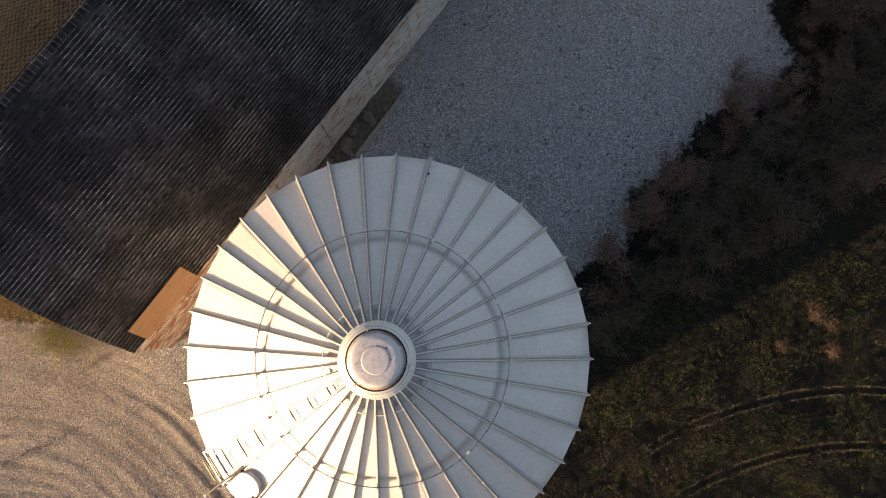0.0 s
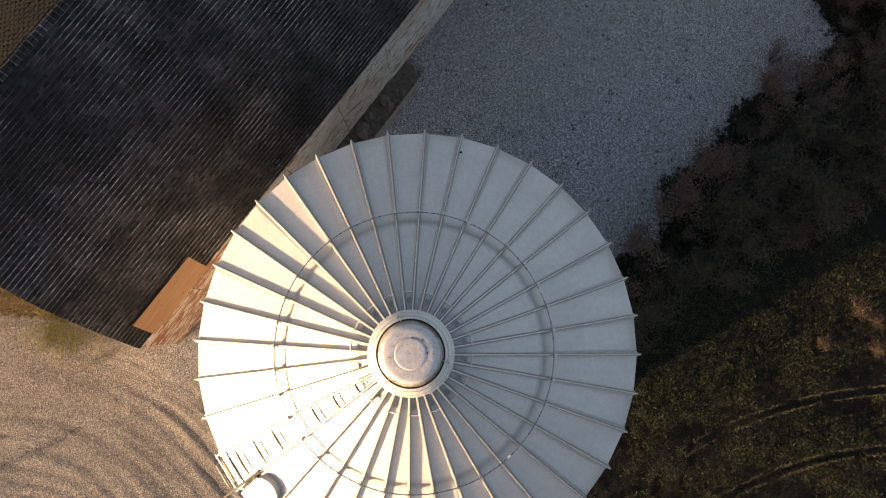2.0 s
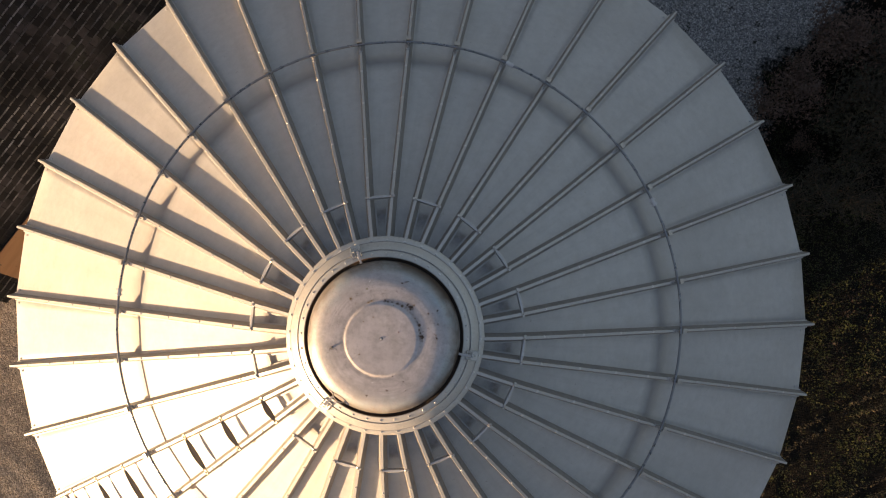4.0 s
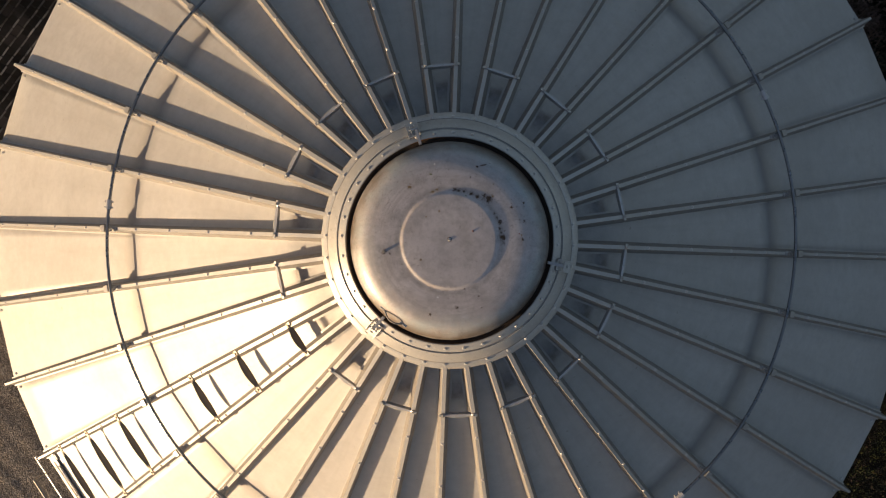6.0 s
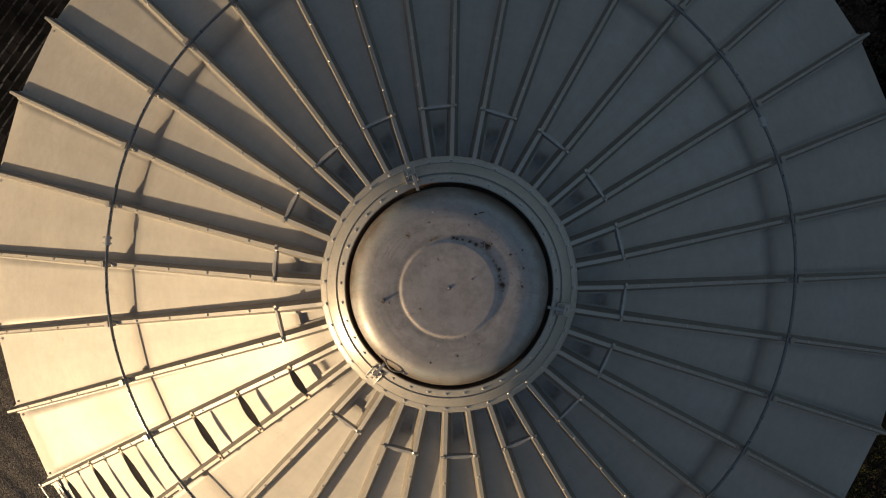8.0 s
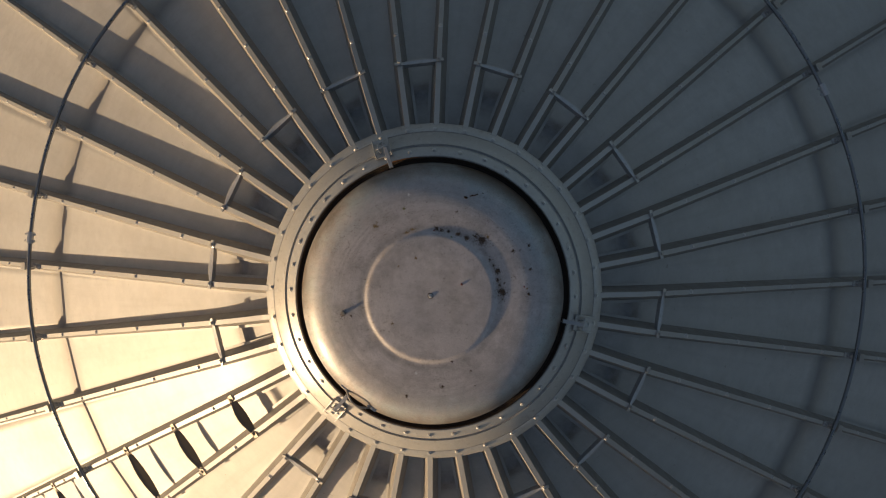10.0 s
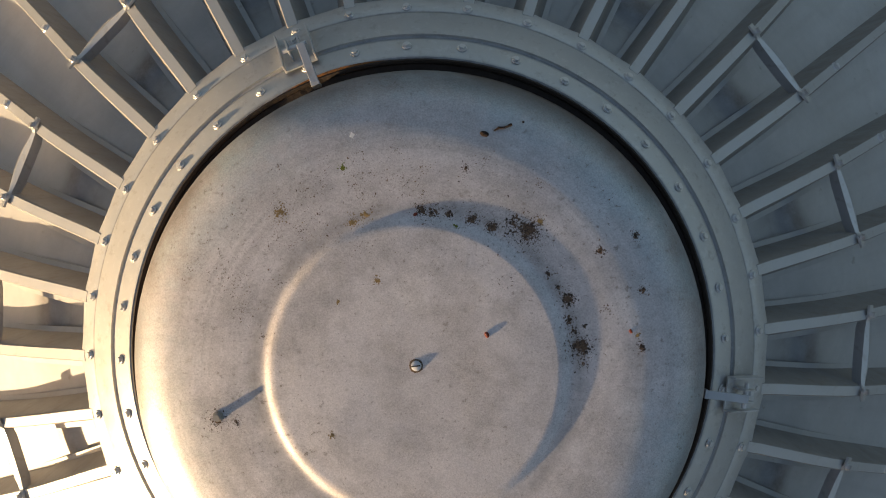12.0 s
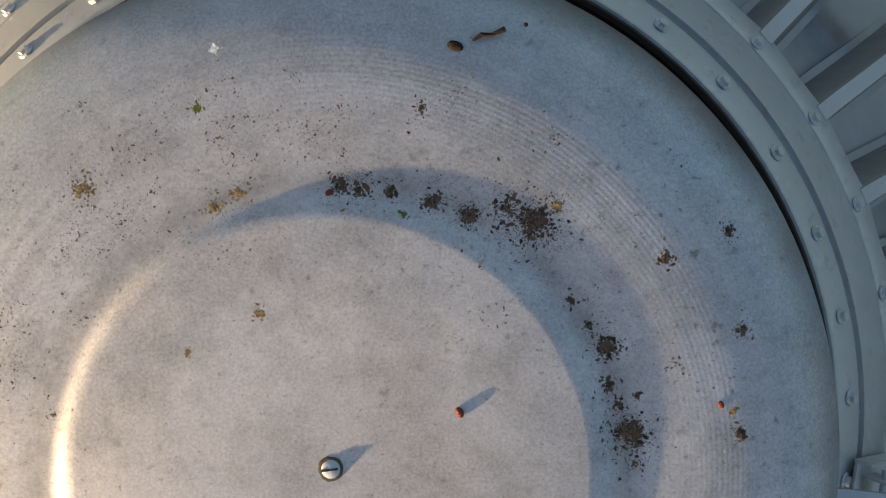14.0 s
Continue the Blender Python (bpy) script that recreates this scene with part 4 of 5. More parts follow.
    bmesh.ops.create_icosphere(bm, subdivisions=1, radius=1.0, matrix=Matrix.Translation((0.160, 0.334, 9.2560)) @ Matrix.Diagonal((0.002, 0.002, 0.001, 1)))
    part("dead_leaf", bm, DEBRIS, lid, "curled dead leaf with its stalk")


def build_latches():
    for deg, lean in ((110.4, -1.5), (-10.3, 0), (-128.7, 0)):
        base = turned(deg) @ Matrix.Translation((0.520, 0, 9.078)) @ Matrix.Rotation(radians(36), 4, "Y")
        bm = bmesh.new()
        box(bm, 0.085, 0.054, 0.003, base @ Matrix.Translation((0, 0, 0.010)), 0.0008)
        for s in (-1, 1):
            box(bm, 0.085, 0.003, 0.016, base @ Matrix.Translation((0, s * 0.027, 0.016)), 0.0008)
        for s in (-1, 1):
            box(bm, 0.03, 0.003, 0.022, base @ Matrix.Translation((-0.01, s * 0.010, 0.022)), 0.0008)
        latch = part("latch", bm, STRAP, bin_, "folded steel toggle latch holding the lid")
        bm = bmesh.new()
        arm = turned(deg + lean) @ Matrix.Translation((0.484, 0, 9.137)) @ Matrix.Rotation(radians(6), 4, "Y")
        box(bm, 0.068, 0.013, 0.005, arm, 0.001)
        box(bm, 0.006, 0.014, 0.016, arm @ Matrix.Translation((-0.035, 0, -0.006)), 0.001)
        part("lever", bm, STEPBAR, latch, "flat steel lever")
        bm = bmesh.new()
        tube(bm, [base @ Vector((-0.012, -0.02, 0.026)), base @ Vector((-0.012, 0.02, 0.026))], 0.004, 8)
        part("pin", bm, BOLT, latch)
        part("bolt", hex_bolt(bmesh.new(), base @ Matrix.Translation((0.026, 0, 0.011))), BOLT, latch)
    # rust wept along the lid seat beside one latch
    bm = bmesh.new()
    for i in range(24):
        a0, a1 = radians(94 + i * 0.9), radians(94.9 + i * 0.9)
        w = 0.004 * math.sin(math.pi * (i + 0.5) / 24)
        bm.faces.new([bm.verts.new((r * math.cos(a), r * math.sin(a), z)) for r, a, z in ((0.463, a0, 9.1195), (0.463 + w, a0, 9.1195), (0.463 + w, a1, 9.1195), (0.463, a1, 9.1195))])
    bmesh.ops.remove_doubles(bm, verts=bm.verts, dist=1e-5)
    part("rust_streak", bm, RUST, bin_, "orange rust streak on the collar edge")


def strap(bm, width, wide=0.023, twist=-40, bow=0.010, fold=0.0):
    """A flat bar from rib top to rib top, its middle twisted and bowed a little downhill; fold turns its uphill edge down."""
    secs = []
    for s, tw, k in ((-0.5, 0, 1.0), (-0.40, 0, 1.0), (-0.375, 0.25, 0.78), (-0.335, 0.85, 0.70), (-0.24, 1.0, 0.95), (-0.12, 1.0, 1.18), (0.0, 1.0, 1.25), (0.12, 1.0, 1.18), (0.24, 1.0, 0.95), (0.335, 0.85, 0.70), (0.375, 0.25, 0.78), (0.40, 0, 1.0), (0.5, 0, 1.0)):
        m = Matrix.Translation((bow * max(0.0, 1 - (s / 0.4) ** 2), s * (width + 0.036), 0.004 - 0.006 * tw)) @ Matrix.Rotation(radians(twist * tw), 4, "Y")
        half, down = wide / 2 * k, -0.002 - fold * tw
        secs.append([m @ Vector(v) for v in ((-half, 0, down), (-half + 0.003, 0, down), (-half + 0.003, 0, -0.002), (half, 0, -0.003), (half, 0, 0.0), (0.3 * half, 0, 0.0028), (-half, 0, 0.002))])
    sweep(bm, secs)
    for s in (-1, 1):
        hex_bolt(bm, Matrix.Translation((0, s * width / 2, 0.006)), 0.006, 0.005, 0.008)
    return bm


def between(k, r):
    """The matrix midway between the ribs k and k + 1, at the height of their tops."""
    a = radians(STEP / 2)
    return turned((k + 0.5) * STEP) @ Matrix.Translation((r * math.cos(a), 0, rib_z(r))) @ Matrix.Rotation(TILT, 4, "Y")


def chord(r):
    return 2 * r * math.sin(radians(STEP / 2))


def build_steps():
    bm = strap(bmesh.new(), chord(0.842), 0.019, -14, 0.010, 0.015)
    first = part("step", bm, STEPBAR, bin_, "twisted flat-bar step bolted across two ribs")
    first.matrix_basis = between(1, 0.842)
    for k in range(3, 37, 2):
        if k != 21:
            same_part("step", first.data, bin_, between(k, 0.842) @ Matrix.Rotation(radians(3 * math.sin(k * 2.3)), 4, "Z"))
    for r in (0.88, 1.28, 1.685, 2.52, 2.945, 3.375):
        part("ladder_rung", strap(bmesh.new(), chord(r), 0.033, -84, 0.012), RUNG, bin_, "long flat-bar ladder rung across two ribs").matrix_basis = between(21, r)
    # the last rung of plain bar at the eave, and the doubled angle beside it
    bm = bmesh.new()
    w = chord(3.785)
    m = between(21, 3.79)
    box(bm, 0.022, w + 0.05, 0.005, m @ Matrix.Translation((0, 0, 0.004)), 0.001)
    for s in (-1, 1):
        hex_bolt(bm, m @ Matrix.Translation((0, s * w / 2, 0.006)))
    part("eave_rung", bm, STRAP, bin_, "flat eave rung")
    bm = bmesh.new()
    m = between(21, 3.655)
    box(bm, 0.035, chord(3.655) - 0.07, 0.004, m @ Matrix.Translation((0, 0, -0.05)), 0.001)
    box(bm, 0.004, chord(3.655) - 0.16, 0.04, m @ Matrix.Translation((0.018, 0, -0.065)), 0.001)
    for s in (-1, 1):
        box(bm, 0.055, 0.06, 0.004, m @ Matrix.Translation((0, s * (chord(3.655) / 2 - 0.055), -0.045)), 0.001)
    part("eave_angle", bm, STRAP, bin_, "pale angle bar above the eave")


def build_ring():
    n, rr, zz = 180, 2.106, rib_z(2.106) + 0.045
    pts = [(rr * math.cos(2 * math.pi * i / n), rr * math.sin(2 * math.pi * i / n), zz + 0.004 * math.sin(i * 0.35)) for i in range(n)]
    ring = smooth(part("roof_ring", tube(bmesh.new(), pts, 0.0095, 10, loop=True), PIPE, bin_, "grey steel pipe ring tying the ribs"))
    for deg in (27.0, 176.0, 68.5, -46.0):
        bm = bmesh.new()
        m = turned(deg) @ Matrix.Translation((rr, 0, zz))
        tube(bm, [m @ Vector((0, -0.03, 0)), m @ Vector((0, 0.03, 0))], 0.017, 10)
        for s in (-1, 1):
            bmesh.ops.create_cone(bm, cap_ends=True, segments=6, radius1=0.006, radius2=0.006, depth=0.05, matrix=m @ Matrix.Translation((0, s * 0.017, 0)) @ Matrix.Rotation(math.pi / 2, 4, "Y"))
        part("coupling", bm, BOLT, ring, "bolted pipe coupling")
    bm = bmesh.new()
    box(bm, 0.075, 0.028, 0.004, Matrix.Translation((-0.035, 0, 0.004)), 0.001)
    box(bm, 0.004, 0.042, 0.046, Matrix.Translation((0.012, 0, 0.025)), 0.001)
    box(bm, 0.004, 0.036, 0.040, Matrix.Translation((-0.012, 0, 0.022)), 0.001)
    box(bm, 0.046, 0.038, 0.004, Matrix.Translation((0.004, 0, 0.052)), 0.001)
    hex_bolt(bm, Matrix.Translation((-0.055, 0, 0.006)), 0.008, 0.006, 0.012)
    bmesh.ops.create_cone(bm, cap_ends=True, segments=6, radius1=0.007, radius2=0.007, depth=0.022, matrix=Matrix.Translation((-0.028, 0, 0.016)))
    first = part("ring_clip", bm, STEPBAR, bin_, "bent clip holding the pipe on a rib")
    first.matrix_basis = on_roof(2.106, 0)
    for k in range(1, SIDES):
        same_part("ring_clip", first.data, bin_, on_roof(2.106, k * STEP))


def build_hatch():
    """A D-shaped manhole on the sheet beside the ladder, round end uphill."""
    mid = 22.5 * STEP
    r0, rad = 3.25, 0.235
    m = turned(mid) @ Matrix.Translation((r0, 0, rib_z(r0) - DROP)) @ Matrix.Rotation(TILT, 4, "Y")
    def outline(g, z):
        pts = [(0.50, -rad - g), (0.50, rad + g)]
        pts += [(-(rad + g) * math.sin(math.pi * i / 16), (rad + g) * math.cos(math.pi * i / 16)) for i in range(17)]
        return [m @ Vector((x, y, z)) for x, y in pts]
    bm = bmesh.new()
    loops = [outline(0.03, 0.0), outline(0.0, 0.004), outline(0.0, 0.10)]
    rows = [[bm.verts.new(q) for q in o] for o in loops]
    for a, b in zip(rows, rows[1:]):
        for k in range(len(a)):
            bm.faces.new((a[k], a[(k + 1) % len(a)], b[(k + 1) % len(a)], b[k]))
    hatch = part("manhole", bm, PANEL, bin_, "raised D-shaped roof manhole with a pressed cover")
    bm = bmesh.new()
    rows = [[bm.verts.new(q) for q in o] for o in (outline(0.012, 0.075), outline(0.014, 0.102), outline(0.006, 0.112), outline(-0.03, 0.114))]
    for a, b in zip(rows, rows[1:]):
        for k in range(len(a)):
            bm.faces.new((a[k], a[(k + 1) % len(a)], b[(k + 1) % len(a)], b[k]))
    bm.faces.new(rows[-1])
    smooth(part("cover", bm, PANEL, hatch, "white pressed steel cover"), 30)
    bm = bmesh.new()
    q = lambda x, y, z: m @ Vector((x, y, z))
    tube(bm, [q(0.16, -0.15, 0.112), q(0.16, -0.15, 0.145), q(0.18, -0.09, 0.16), q(0.18, -0.03, 0.145), q(0.18, -0.03, 0.112)], 0.005, 6)
    part("handle", bm, STRAP, hatch, "wire pull handle")
    for x in (0.10, 0.27):
        bm = bmesh.new()
        box(bm, 0.05, 0.07, 0.005, m @ Matrix.Translation((x, rad - 0.005, 0.118)), 0.001)
        tube(bm, [q(x - 0.03, rad + 0.025, 0.118), q(x + 0.03, rad + 0.025, 0.118)], 0.011, 8)
        box(bm, 0.012, 0.03, 0.03, m @ Matrix.Translation((x, rad - 0.03, 0.13)), 0.001)
        part("hinge", bm, SEAL, hatch, "dark hinge")
    bm = bmesh.new()
    box(bm, 0.08, 0.06, 0.05, m @ Matrix.Translation((0.0, -rad - 0.035, 0.03)) @ turned(20), 0.006)
    part("catch", bm, SEAL, hatch, "dark catch block")


def build_rails():
    # wall ladder head outside the eave
    a = radians(215.0)
    out = Vector((math.cos(a), math.sin(a), 0))
    side = Vector((-math.sin(a), math.cos(a), 0))
    ladder = thing("wall_ladder", pose(0, 0, 0), "galvanised wall ladder with brackets on the bin side", "ladder")
    for s in (-1, 1):
        bm = bmesh.new()
        at = out * 3.82 + side * (0.20 * s)
        box(bm, 0.035, 0.006, 6.55, Matrix.Translation((at.x, at.y, 3.575)) @ turned(215), 0.001)
        part("stringer", bm, OLDSTEEL, ladder)
    z = 0.42
    first = None
    while z < 6.9:
        p0, p1 = out * 3.82 - side * 0.20, out * 3.82 + side * 0.20
        if first is None:
            first = part("rung", tube(bmesh.new(), [(p0.x, p0.y, 0), (p1.x, p1.y, 0)], 0.0155, 8), OLDSTEEL, ladder)
            first.matrix_basis = Matrix.Translation((0, 0, z))
        else:
            same_part("rung", first.data, ladder, Matrix.Translation((0, 0, z)))
        z += 0.305
    for s in (-1, 1):
        bm = bmesh.new()
        c = out * 3.80 + side * (0.20 * s)
        box(bm, 0.10, 0.006, 0.035, Matrix.Translation((c.x, c.y, 6.66)) @ turned(215), 0.001)
        part("top_arm", bm, OLDSTEEL, ladder, "short rusty arm tying the ladder to the eave")
    for z in (1.2, 3.4, 5.6):
        bm = bmesh.new()
        for s in (-1, 1):
            c = out * 3.74 + side * (0.20 * s)
            box(bm, 0.18, 0.006, 0.04, Matrix.Translation((c.x, c.y, z)) @ turned(215), 0.001)
        part("bracket", bm, STRAP, ladder)
    # a dark pole laid over the eave beside the ladder, and a thin brace
    bm = bmesh.new()
    p0 = on_roof(3.12, 219.6) @ Vector((0, 0, 0.03))
    p1 = Vector((-3.17, -2.62, 6.80))
    tube(bm, [p0, p0.lerp(p1, 0.5), p1], 0.021, 8)
    pole = part("pole", bm, DARKSTEEL, bin_, "dark steel grab pole reaching over the eave")
    bm = bmesh.new()
    box(bm, 0.07, 0.045, 0.045, Matrix.Translation(p1) @ turned(212), 0.008)
    part("pole_end", bm, STRAP, pole, "pale pole end")
    bm = bmesh.new()
    tube(bm, [p0.lerp(p1, 0.72), Vector((-2.42, -2.73, 6.66))], 0.008, 6)
    part("brace", bm, STRAP, pole, "thin brace rod")


build_bin_shell()
build_roof_panels()
build_ribs()
build_eave_screws()
build_knob()
build_collar()
build_lid()
build_latches()
build_steps()
build_ring()
build_hatch()
build_rails()

# ---- the barn: a low wall and a tall curved shingle roof ----
ARCH = [(0.0, 2.5), (0.10, 2.68), (0.28, 2.96), (0.52, 3.32), (0.80, 3.70), (1.17, 4.18), (1.63, 4.62), (2.10, 4.94), (2.70, 5.28), (3.40, 5.62), (4.25, 5.98)]
HALF = 4.25


def at_barn(n, a, z):
    """A place from the distance behind the near wall, the run along it and the height."""
    q = BARN_N * (WALL_N - n) + BARN_A * a
    return Vector((q.x, q.y, z))


def arch_points(step):
    """Places up the arch, step apart along its curve, with the way up the slope."""
    pts, out, left = [Vector(q) for q in ARCH], [], 0.0
    for p0, p1 in zip(pts, pts[1:]):
        seg, d = (p1 - p0).length, (p1 - p0).normalized()
        while left <= seg:
            out.append((p0 + d * left, d))
            left += step
        left -= seg
    return out


barn = thing("barn", pose(0, 0, 0), "old barn with a curved dark shingle roof and peeling board walls", "barn")


def build_barn_body():
    # curved roof deck
    bm = bmesh.new()
    outer = [(n, z) for n, z in ARCH] + [(2 * HALF - n, z) for n, z in ARCH[-2::-1]]
    inner = [(min(max(n, 0.12), 2 * HALF - 0.12), z - 0.12) for n, z in outer]
    secs = []
    for a in (GABLE_A + 0.02, FAR_A):
        secs.append([bm.verts.new(at_barn(n, a, z)) for n, z in outer + inner[::-1]])
    k = len(secs[0])
    for i in range(k):
        bm.faces.new((secs[0][i], secs[0][(i + 1) % k], secs[1][(i + 1) % k], secs[1][i]))
    for s in secs:
        h = k // 2
        for i in range(h - 1):
            bm.faces.new((s[i], s[i + 1], s[k - 2 - i], s[k - 1 - i]))
    part("roof", bm, UNDERLAY, barn, "curved roof deck under the shingles")
    # gable walls
    for a in (GABLE_A + 0.12, FAR_A - 0.12):
        bm = bmesh.new()
        ring = [(0.1, 0.0)] + [(min(max(n, 0.1), 2 * HALF - 0.1), z - 0.13) for n, z in outer] + [(2 * HALF - 0.1, 0.0)]
        f, b = [bm.verts.new(at_barn(n, a, z)) for n, z in ring], [bm.verts.new(at_barn(n, a + 0.06, z)) for n, z in ring]
        bm.faces.new(f)
        bm.faces.new(b[::-1])
        for i in range(len(f)):
            j = (i + 1) % len(f)
            bm.faces.new((f[i], f[j], b[j], b[i]))
        part("gable_wall", bm, OLDPLANK, barn, "grey board gable wall")
    for n in (0.10, 2 * HALF - 0.10):
        bm = bmesh.new()
        c = at_barn(n, (GABLE_A + FAR_A) / 2, 1.2)
        turn = Matrix.Translation(c) @ Matrix.Rotation(math.atan2(BARN_A.y, BARN_A.x), 4, "Z")
        box(bm, FAR_A - GABLE_A - 0.3, 0.08, 2.4, turn)
        part("wall", bm, UNDERLAY, barn, "dark sheathing behind the boards")


BARN_TURN = Matrix.Rotation(math.atan2(BARN_A.y, BARN_A.x), 4, "Z")


def build_wall_boards():
    rng = random.Random(12)
    cuts = [-4.14, -2.4, -0.55, 1.25, 3.25, 5.15, 6.95, 8.8, 10.7, 12.6, 14.6, 17.0]
    rows = 10
    high = 2.42 / rows
    for i in range(rows):
        for c0, c1 in zip(cuts, cuts[1:]):
            bm = bmesh.new()
            s = Matrix.Rotation(radians(rng.uniform(-0.12, 0.12)), 4, "Y")
            box(bm, c1 - c0 - rng.uniform(0.008, 0.03), 0.022, high - 0.006, s, 0.003)
            ob = part("wall_board", bm, BARE_BOARDS if c1 < 0 else BOARDS, barn)
            at = at_barn(0.045 - rng.uniform(0, 0.012) - 0.004 * (i % 2), (c0 + c1) / 2, 0.06 + (i + 0.5) * high)
            ob.matrix_basis = Matrix.Translation(at) @ BARN_TURN @ Matrix.Rotation(radians(-2.0), 4, "X")


def shingle_block(w, long, butt, curl=0.018):
    """One shingle: a raised, curled lower edge and a long tail under the course above."""
    out = []
    for y, lo, hi in ((0.0, 0.004, butt), (curl, 0.003, butt * 0.62), (long, 0.0, 0.005)):
        out += [(-w / 2, y, lo), (w / 2, y, lo), (w / 2, y, hi), (-w / 2, y, hi)]
    return out


# the first two faces are the edge, coloured pale as if lit by the sky
BLOCK = [(0, 3, 2, 1), (3, 7, 6, 2), (7, 11, 10, 6), (8, 9, 10, 11), (0, 1, 5, 4), (4, 5, 9, 8), (1, 2, 6, 5), (5, 6, 10, 9), (3, 0, 4, 7), (7, 4, 8, 11)]


def build_shingles():
    rng = random.Random(7)
    expo, wide = 0.100, 0.15
    shared = []
    for v in range(4):
        me = bpy.data.meshes.new("shingle")
        me.from_pydata(shingle_block(wide - 0.008 - 0.003 * v, expo * 1.35, 0.016 + 0.004 * v), [], BLOCK)
        me.materials.append(SHINGLE)
        me.materials.append(SHINGLE_EDGE)
        me.polygons[0].material_index = me.polygons[1].material_index = 1
        shared.append(me)
    joined = {"near": ([], []), "far": ([], [])}
    for side in ("near", "far"):
        for i, (q, d) in enumerate(arch_points(expo)):
            a = GABLE_A + wide / 2
            n = q.x if side == "near" else 2 * HALF - q.x
            flip = 1 if side == "near" else -1
            end = FAR_A - 0.1
            if i % 2:
                a = GABLE_A + wide / 4
            while a < end:
                w = wide / 2 if a < GABLE_A + wide * 0.3 else wide
                x_ax = BARN_A * flip
                y_ax = (-BARN_N * d.x * flip + Vector((0, 0, d.y))).normalized()
                z_ax = x_ax.cross(y_ax) * 1.0
                if z_ax.z < 0:
                    x_ax, z_ax = -x_ax, -z_ax
                at = at_barn(n, a, q.y) + z_ax * 0.004 - y_ax * rng.uniform(0, 0.008)
                m = Matrix.Translation(at) @ Matrix((x_ax, y_ax, z_ax)).transposed().to_4x4() @ Matrix.Rotation(rng.uniform(-0.012, 0.012), 4, "Z")
                if side == "near" and w == wide and a < -0.2 and q.x < 2.4 and build_shingles.count < 300:
                    same_part("shingle", rng.choice(shared), barn, m)
                    build_shingles.count += 1
                else:
                    vs, fs = joined[side]
                    base = len(vs)
                    vs.extend(m @ Vector(c) for c in shingle_block(w - (rng.uniform(0.006, 0.02) if side == "near" else rng.uniform(0.008, 0.05)), expo * 1.35, rng.uniform(0.012, 0.030)))
                    fs.extend(tuple(base + k for k in f) for f in BLOCK)
                a += (w + wide) / 2 if w < wide else wide
    # the shaded slope and the sunlit slope take different shingle colours
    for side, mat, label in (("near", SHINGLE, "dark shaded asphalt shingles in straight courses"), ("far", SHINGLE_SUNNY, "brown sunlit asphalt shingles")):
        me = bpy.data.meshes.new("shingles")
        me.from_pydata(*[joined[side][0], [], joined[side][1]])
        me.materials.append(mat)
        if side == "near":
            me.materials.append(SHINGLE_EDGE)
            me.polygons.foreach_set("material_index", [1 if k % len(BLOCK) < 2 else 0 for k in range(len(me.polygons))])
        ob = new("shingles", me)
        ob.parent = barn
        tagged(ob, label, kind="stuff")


build_shingles.count = 0


def build_ridge():
    rng = random.Random(3)
    bm = bmesh.new()
    # the shaded wing is wide and bent over the courses, the sunny wing narrow
    near = Matrix.Rotation(radians(22), 4, "X")
    far = Matrix.Rotation(radians(-22), 4, "X")
    for m, wing, lo in ((near, 0.16, -1), (far, 0.07, 1)):
        vs = []
        for x, hi in ((-0.075, 0.018), (-0.058, 0.010), (0.085, 0.005)):
            vs.append([bm.verts.new(m @ Vector((x, y * lo, z))) for y, z in ((0, 0.0), (wing, 0.0), (wing, hi), (0, hi))])
        for a, b in zip(vs, vs[1:]):
            for k in range(4):
                bm.faces.new((a[k], a[(k + 1) % 4], b[(k + 1) % 4], b[k]))
        bm.faces.new(vs[0][::-1])
        bm.faces.new(vs[-1])
    first = None
    a = GABLE_A + 0.1
    while a < FAR_A - 0.1:
        m = Matrix.Translation(at_barn(HALF + rng.uniform(-0.01, 0.01), a, 6.022 + rng.uniform(0, 0.01))) @ BARN_TURN @ Matrix.Rotation(radians(2.2), 4, "Y") @ Matrix.Rotation(rng.uniform(-0.09, 0.09), 4, "Z")
        if first is None:
            first = part("ridge_shingle", bm, SHINGLE, barn, "worn folded ridge shingle with a pale curled end")
            first.data.materials.append(SHINGLE_RIDGE)
            for f in first.data.polygons:
                if f.center.x < -0.062:
                    f.material_index = 1
            first.matrix_basis = m
        else:
            same_part("ridge_shingle", first.data, barn, m)
        a += rng.uniform(0.11, 0.15)


def build_plywood():
    bm = bmesh.new()
    lo, hi = at_barn(0.0, 0, 2.5), at_barn(0.34, 0, 3.05)
    up = (hi - lo).normalized()
    x_ax = BARN_A
    z_ax = x_ax.cross(up)
    if z_ax.z < 0:
        z_ax = -z_ax
    c = at_barn(0.15, -2.70, 2.76) + z_ax * 0.07
    m = Matrix.Translation(c) @ Matrix((x_ax, up, z_ax)).transposed().to_4x4()
    box(bm, 1.96, 0.64, 0.02, Matrix(), 0.003)
    board = part("plywood_patch", bm, PLYWOOD, barn, "orange-brown plywood sheet covering the eave")
    board.matrix_basis = m
    bm = bmesh.new()
    for x, y in ((-0.85, 0.2), (-0.3, 0.05), (0.45, 0.22), (0.85, -0.15), (-0.6, -0.25), (0.2, -0.2)):
        bmesh.ops.create_cone(bm, cap_ends=True, segments=8, radius1=0.012, radius2=0.010, depth=0.006, matrix=Matrix.Translation((x, y, 0.012)))
    part("nail", bm, SEAL, board)


build_barn_body()
build_plywood()
build_ridge()


